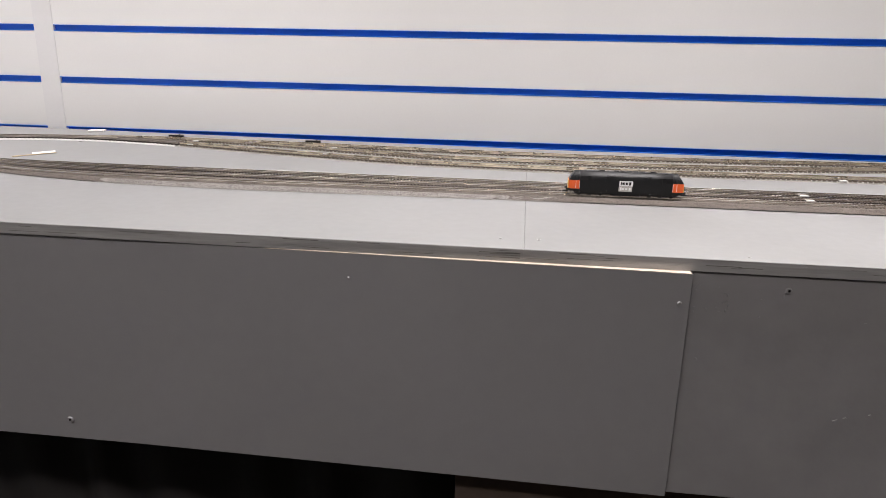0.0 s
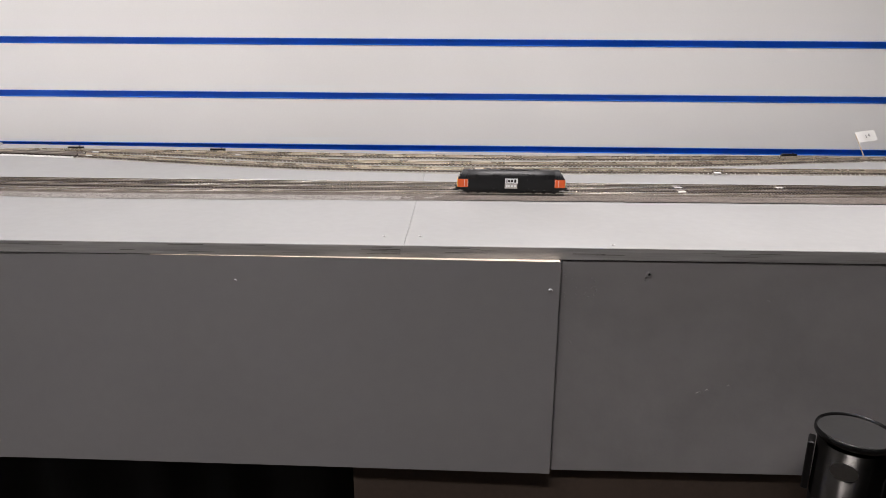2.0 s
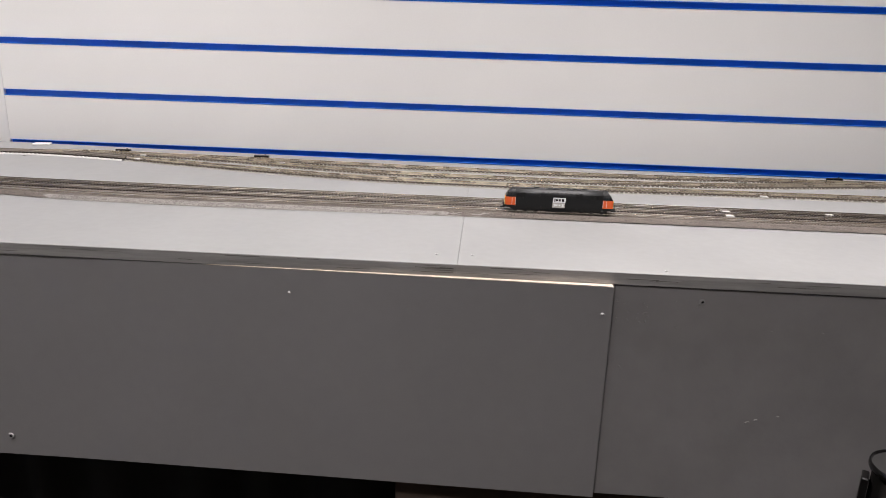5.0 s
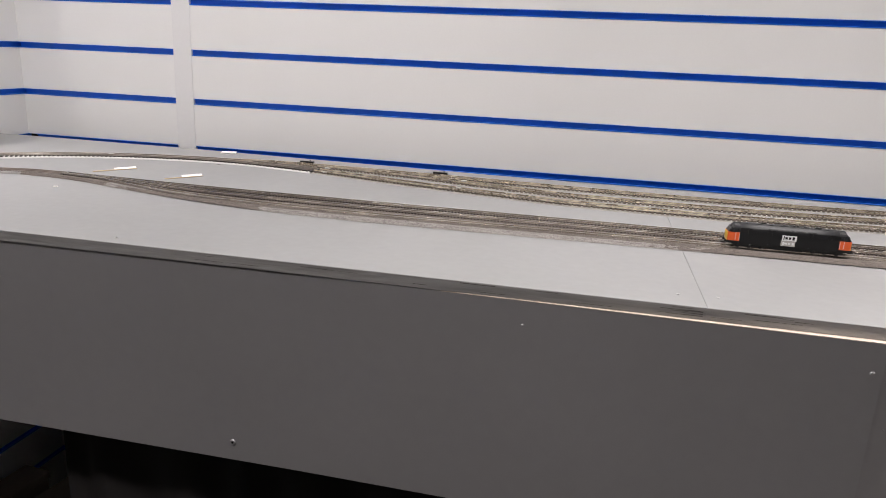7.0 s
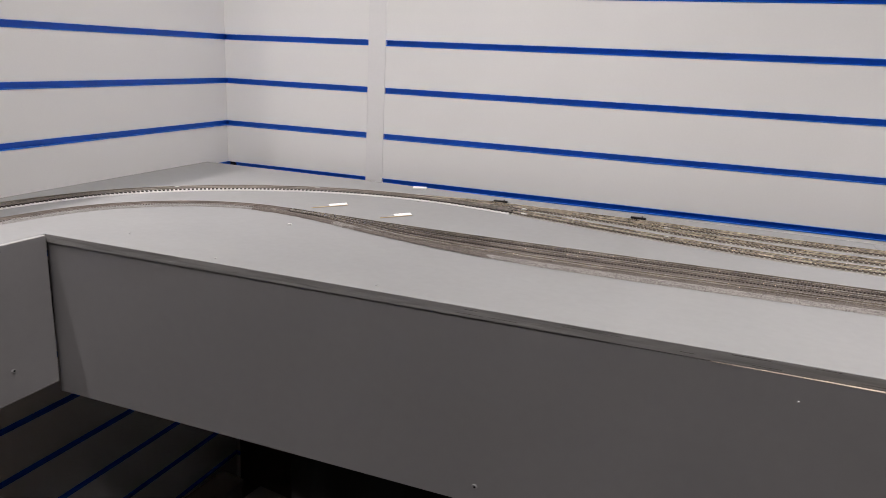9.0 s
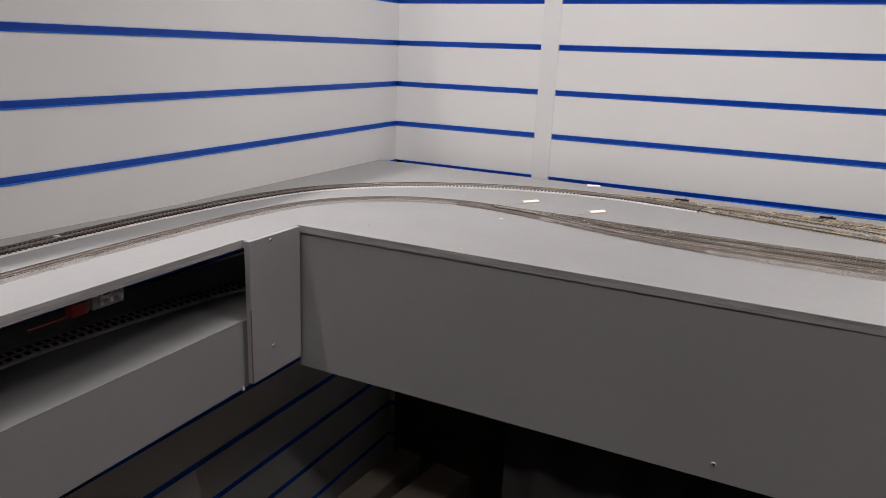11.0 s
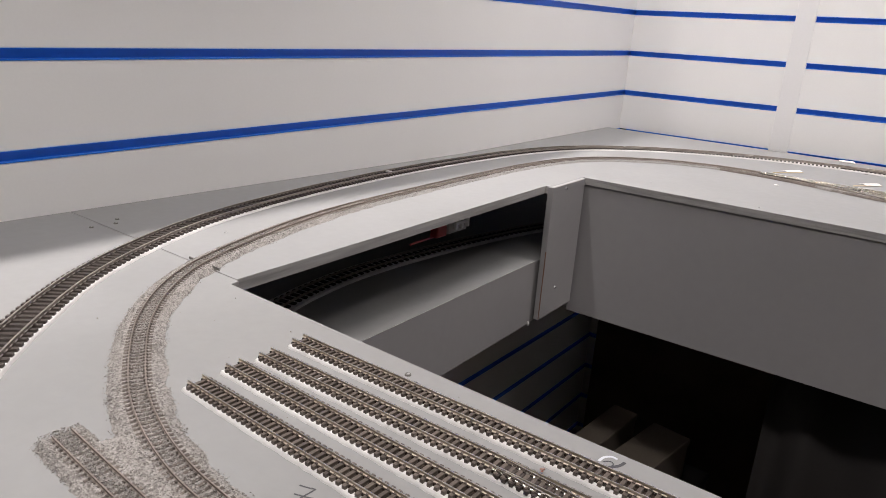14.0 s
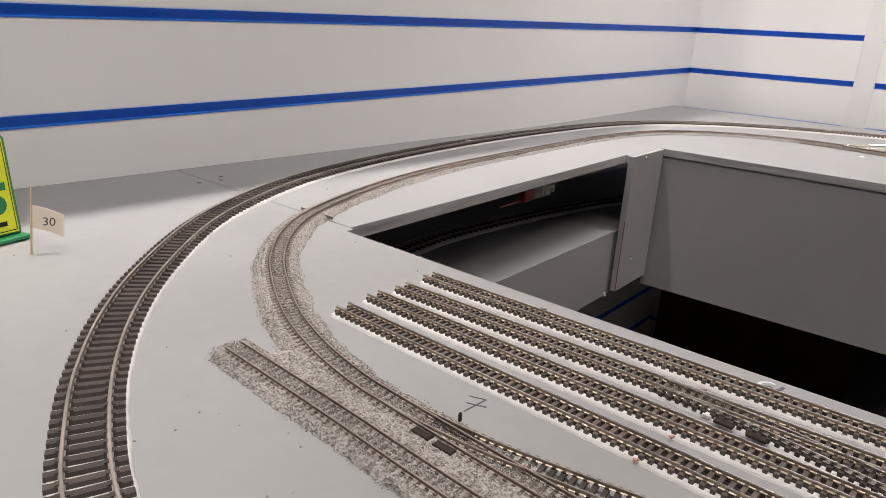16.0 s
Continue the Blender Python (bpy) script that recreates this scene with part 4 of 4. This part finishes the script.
def solder(x, y):
    """A wire soldered to the outside of a rail: a few lumps and a short end of copper."""
    ob = tagged(new("solder_joint"), "reddish solder blob with copper wire", "rail joint", "solder joints")
    ob.matrix_world = pose(x, y, TOP + 0.0024)
    bm = bmesh.new()
    for dx, dy, dz, r in ((0, 0, 0, 0.0008), (0.0009, 0.0004, 0.0003, 0.0006), (-0.0008, 0.0002, -0.0002, 0.0006)):
        bmesh.ops.create_icosphere(bm, subdivisions=2, radius=r, matrix=Matrix.Translation((dx, dy, dz)))
    part("blob", bm, M_SOLDER, ob, "dull pinkish solder", smooth=True)
    part("wire", cyl(0.0002, 0.003, (0.0004, -0.0006, -0.0006), 8, m=Matrix.Rotation(1.2, 4, "X")), M_COPPER, ob, "bare copper wire end")


for x, y in ((0.021, -1.5118), (0.183, -1.5455), (0.179, -1.5735), (0.178, -1.4915)):
    solder(x, y)
for x, y in ((0.028, -1.506), (0.188, -1.512)):
    joiner(x, y, 0.0022, 0.0040, 0.0034, M_FOAM)


def screw(m, r=0.0032, label="painted screw head in the board", material=M_PANEL):
    ob = tagged(new("screw"), label, "screw", "screws")
    ob.matrix_world = m
    part("head", cyl(r, 0.0016, (0, 0, 0.0005), 18, r * 0.8), material, ob)
    part("recess", cyl(r * 0.40, 0.0004, (r * 0.1, r * 0.1, 0.0013), 8), M_BLACK if r > 0.0027 else M_PLYEDGE, ob)
    return ob


for x, z, y in ((0.471, -0.118, -0.7173), (1.181, 0.074, -0.7161), (0.782, 0.063, -0.7198), (1.087, 0.059, -0.7248)):
    screw(pose(x, y, z, 90, 0, 0), {0.782: 0.0014, 1.181: 0.0031, 1.087: 0.0022}.get(x, 0.0036))
for y, z in ((-0.794, 0.092), (-0.792, -0.076)):
    screw(pose(inner_x(y) + 0.0062, y, z, 90, 0, 90), 0.0032)
for x, y in ((-0.275, -1.353), (1.147, -0.707), (0.924, -0.687), (0.960, -0.685), (1.470, -0.677), (0.10, -0.70), (0.33, -0.70), (-0.08, -0.66)):
    screw(pose(x, y, TOP + lift(y) - 0.0008), 0.0020, "painted-over screw head in the baseboard")


for x, y in ((-0.373, -1.443), (-0.372, -1.418), (-0.386, -1.409), (0.061, -1.4585), (0.186, -0.231)):
    screw(pose(x, y, TOP + lift(y) - 0.0003), 0.0024, "dark screw head sunk in the baseboard", M_SPLIT)


def crumb_field():
    """Specks and stones fallen beside the ballast."""
    rnd = random.Random(5)
    bm = bmesh.new()
    for _ in range(70):
        x, y = rnd.uniform(-0.30, 0.12), rnd.uniform(-1.73, -1.45)
        if rnd.random() < 0.35:
            x, y = rnd.uniform(-0.08, 0.16), rnd.uniform(-1.70, -1.66)
        bmesh.ops.create_icosphere(bm, subdivisions=1, radius=rnd.choice((0.0002, 0.00025, 0.0003, 0.0005)), matrix=Matrix.Translation((x, y, TOP + 0.0003)))
    return bm


tagged(obj("crumbs", crumb_field(), M_SLEEPERW), "dark specks and crumbs scattered on the baseboard", "crumbs", kind="stuff")


def stroke(name, pts, w, label, material=M_INK):
    """A pencil line drawn on the board."""
    P, T = spline(pts, 0.0015)
    return tagged(obj(name, sweep(P, T, [(-w, 0), (w, 0), (w, 0.00012), (-w, 0.00012)], 0, TOP + 0.0001), material), label, "pencil mark", "pencil marks")


mark = tagged(new("pencil_mark"), "handwritten pencil number 7 on the baseboard", "pencil mark", "pencil marks")
for pts in (((0.095, -1.580), (0.099, -1.5788), (0.103, -1.577)), ((0.103, -1.577), (0.1025, -1.585), (0.102, -1.593)), ((0.098, -1.586), (0.103, -1.5843), (0.108, -1.582))):
    P, T = spline(pts, 0.001)
    part("pencil_stroke", sweep(P, T, [(-0.0004, 0), (0.0004, 0), (0.0004, 0.00012), (-0.0004, 0.00012)], 0, TOP + 0.0001), M_INK, mark)
six = tagged(new("pencil_mark"), "smudged handwritten number 6 on the baseboard edge", "pencil mark", "pencil marks")
for pts, w, m in ((((0.1955, -1.4610), (0.1962, -1.4560), (0.1995, -1.4525), (0.2030, -1.4530)), 0.0008, M_CHALK), (((0.2015, -1.4630), (0.2045, -1.4595), (0.2062, -1.4560), (0.2068, -1.4520)), 0.0009, M_INK), (((0.1975, -1.4600), (0.2005, -1.4570), (0.2030, -1.4590), (0.2020, -1.4625)), 0.0004, M_INK)):
    P, T = spline(pts, 0.001)
    part("pencil_stroke", sweep(P, T, [(-w, 0), (w, 0), (w, 0.00012), (-w, 0.00012)], 0, TOP + 0.0001), m, six)
stroke("pencil_mark", [(0.066, -1.4660), (0.070, -1.4625), (0.0745, -1.4635), (0.0745, -1.4665)], 0.0005, "curved pencil mark on the baseboard edge")

# scuffs and filler on the scuffed panel
rnd = random.Random(8)
for i in range(30):
    x, z = 1.11 + rnd.random() ** 2 * 0.5, rnd.uniform(-0.12, 0.08)
    if i < 22:
        x, z = rnd.uniform(1.101, 1.16), rnd.uniform(0.045, 0.078)
    r = rnd.uniform(0.0005, 0.0013)
    o = obj("filler_lump", cyl(r, 0.0007, (0, 0, 0), 9, r * 0.5), M_SCUFF, pb, smooth=True)
    o.matrix_world = pose(x, -0.7162, z, 90, 0, 0) @ Matrix.Rotation(rnd.uniform(0, 3), 4, "Z") @ Matrix.Diagonal((rnd.uniform(0.8, 2.0), 0.7, 1.0, 1.0))
for x, z, l in ((1.241, -0.050, 0.006), (1.249, -0.047, 0.004), (1.270, -0.042, 0.003)):
    o = obj("scratch", box(l * 0.4, 0.0005, 0.0009, (0, 0, 0), 0.0003), M_SCUFF, pb)
    o.matrix_world = pose(x, -0.7163, z, 0, -22, 0)

# ---------------------------------------------------------------- under the layout
def clip_unit():
    thing = tagged(new("point_motor_mount"), "red and grey plastic point motor under the baseboard", "point motor")
    thing.matrix_world = pose(-0.197, -1.052, TOP - PLY, 0, 0, 92)
    part("motor", box(0.011, 0.006, 0.0075, (-0.036, 0, -0.018), 0.002, 2), M_RED, thing, "red plastic motor case")
    part("wire", cyl(0.0014, 0.05, (-0.07, 0, -0.024), 8, m=Matrix.Rotation(math.pi / 2, 4, "Y")), M_RED, thing)
    part("bracket", box(0.022, 0.007, 0.010, (0.004, 0.004, -0.016), 0.001), M_CLIP, thing, "grey plastic bracket")
    for x in (-0.012, 0.002, 0.016):
        part("prong", box(0.0022, 0.0022, 0.0095, (x, -0.010, -0.0096), 0.0006), M_TRIM, thing)
    part("crossbar", box(0.016, 0.0022, 0.0022, (0.002, -0.010, -0.0105), 0.0006), M_TRIM, thing)


clip_unit()


def cable(pts, r, label, name="cable", material=M_BPLASTIC):
    cu = bpy.data.curves.new("cable", "CURVE")
    cu.dimensions, cu.bevel_depth, cu.bevel_resolution, cu.resolution_u = "3D", r, 3, 10
    sp = cu.splines.new("BEZIER")
    sp.bezier_points.add(len(pts) - 1)
    for b, p in zip(sp.bezier_points, pts):
        b.co, b.handle_left_type, b.handle_right_type = p, "AUTO", "AUTO"
    tmp = new("cable_curve", cu)
    bpy.context.view_layer.update()
    me = bpy.data.meshes.new_from_object(tmp)
    bpy.data.objects.remove(tmp)
    me.materials.clear()
    me.materials.append(material)
    return tagged(new(name, me), label, name.split("_")[-1], "cables" if name == "cable" else "")


cable([(-0.196, -0.96, -0.118), (-0.190, -1.05, -0.127), (-0.182, -1.083, -0.134), (-0.181, -1.132, -0.138), (-0.181, -1.165, -0.137), (-0.183, -1.196, -0.136), (-0.196, -1.30, -0.118)], 0.0013, "thin black cable running along the bottom of the side panel")
cable([(-0.196, -1.10, -0.118), (-0.187, -1.126, -0.133), (-0.186, -1.140, -0.147), (-0.186, -1.153, -0.152), (-0.186, -1.170, -0.152), (-0.186, -1.190, -0.147), (-0.187, -1.210, -0.137), (-0.196, -1.25, -0.118)], 0.0016, "thin black cable looping below the side panel")


def carton(name, m, sx, sy, sz, material, label, category="box", lid=True):
    thing = tagged(new(name), label, category, "stored boxes")
    thing.matrix_world = m
    part("body", box(sx, sy, sz, (0, 0, sz), 0.003), material, thing)
    if lid:
        part("lid", box(sx + 0.002, sy + 0.002, 0.008, (0, 0, 2 * sz + 0.004), 0.002), material, thing)
    return thing


carton("trunk", pose(-0.11, -0.46, FLOOR, 0, 0, -4), 0.135, 0.16, 0.211, M_DARKBOX, "black storage trunk standing under the layout", "trunk")
carton("carton", pose(-0.171, -0.472, FLOOR + 0.430, 0, 0, -4), 0.028, 0.125, 0.046, M_CARD, "narrow grey-brown cardboard box on the trunk")
carton("carton", pose(-0.066, -0.480, FLOOR + 0.430, 0, 0, -8), 0.042, 0.125, 0.044, M_CARD, "wide grey-brown cardboard box on the trunk")
carton("tool_case", pose(-0.296, -0.665, FLOOR, 0, 0, -14), 0.046, 0.050, 0.245, M_DARKBOX, "dark case standing under the layout", "case")
tin = tagged(new("orange_tin"), "dull orange tin with a dark band on the case", "tin", "stored boxes")
tin.matrix_world = pose(-0.296, -0.665, FLOOR + 0.498, 0, 0, -14)
part("body", box(0.044, 0.032, 0.016, (0, 0, 0.016), 0.008, 3), M_TIN, tin, smooth=True)
part("band", box(0.0448, 0.0328, 0.004, (0, 0, 0.009), 0.002), M_DARKBOX, tin, "dark band round the tin")
cable([(-0.236, -0.640, -0.600), (-0.226, -0.628, -0.540), (-0.206, -0.612, -0.512), (-0.192, -0.628, -0.545), (-0.176, -0.652, -0.562), (-0.130, -0.680, -0.566), (-0.06, -0.70, -0.575)], 0.008, "beige foam tube bent round the boxes", "foam_tube", M_BEIGE)


def curtain(x0, x1, y, z0, z1):
    bm = bmesh.new()
    n = 90
    prev = None
    for i in range(n + 1):
        f = i / n
        x = x0 + (x1 - x0) * f
        row = [bm.verts.new((x, y + (0.006 + 0.010 * (1 - k)) * math.sin(f * 46 + 0.7 * math.sin(f * 17)) + d, z0 + (z1 - z0) * k)) for k, d in ((0, 0), (0.5, 0), (1, 0), (1, 0.003), (0, 0.003))]
        if prev:
            for j in range(4):
                bm.faces.new((prev[j], prev[j + 1], row[j + 1], row[j]))
        prev = row
    return bm


# added black cloths fill the dark space under the layout
tagged(obj("curtain", curtain(0.16, 0.885, -0.62, FLOOR + 0.01, TOP - PLY), M_DARKBOX, smooth=True), "added black cloth for the dark space below the baseboard", "curtain")
# added sheet standing in for an unidentified brown area behind the panel
tagged(obj("brown_sheet", box(0.27, 0.003, 0.45, (1.158, -0.700, FLOOR + 0.45), 0.001), M_BROWNFILL), "brown sheet added below the baseboard to fill a brown area", "board")
tagged(obj("curtain", curtain(1.435, XR - 0.05, -0.62, FLOOR + 0.01, TOP - PLY), M_DARKBOX, smooth=True), "added black cloth for the dark space below the baseboard", "curtain")
# added cloth covers the back wall slats in place of deep shade
tagged(obj("curtain", curtain(XL + 0.03, XR - 0.05, -0.022, FLOOR + 0.01, -0.045), M_SHADECLOTH, smooth=True), "added dark brown cloth for the shade along the wall under the layout", "curtain")

# splits in the plywood edges, densest beside the joint
rnd = random.Random(31)
for board in (b1, b2):
    for i in range(20):
        x = 0.945 - rnd.random() ** 2 * 0.5 if board is b1 else 0.948 + rnd.random() ** 1.5 * 0.9
        l = rnd.uniform(0.004, 0.020)
        x = min(x, 0.943 - l) if board is b1 else max(x, 0.949 + l)
        part("split", box(l, 0.00012, rnd.uniform(0.00012, 0.00035), (x, YE - 0.003, TOP - PLY + rnd.uniform(0.002, 0.010))), M_SPLIT, board)
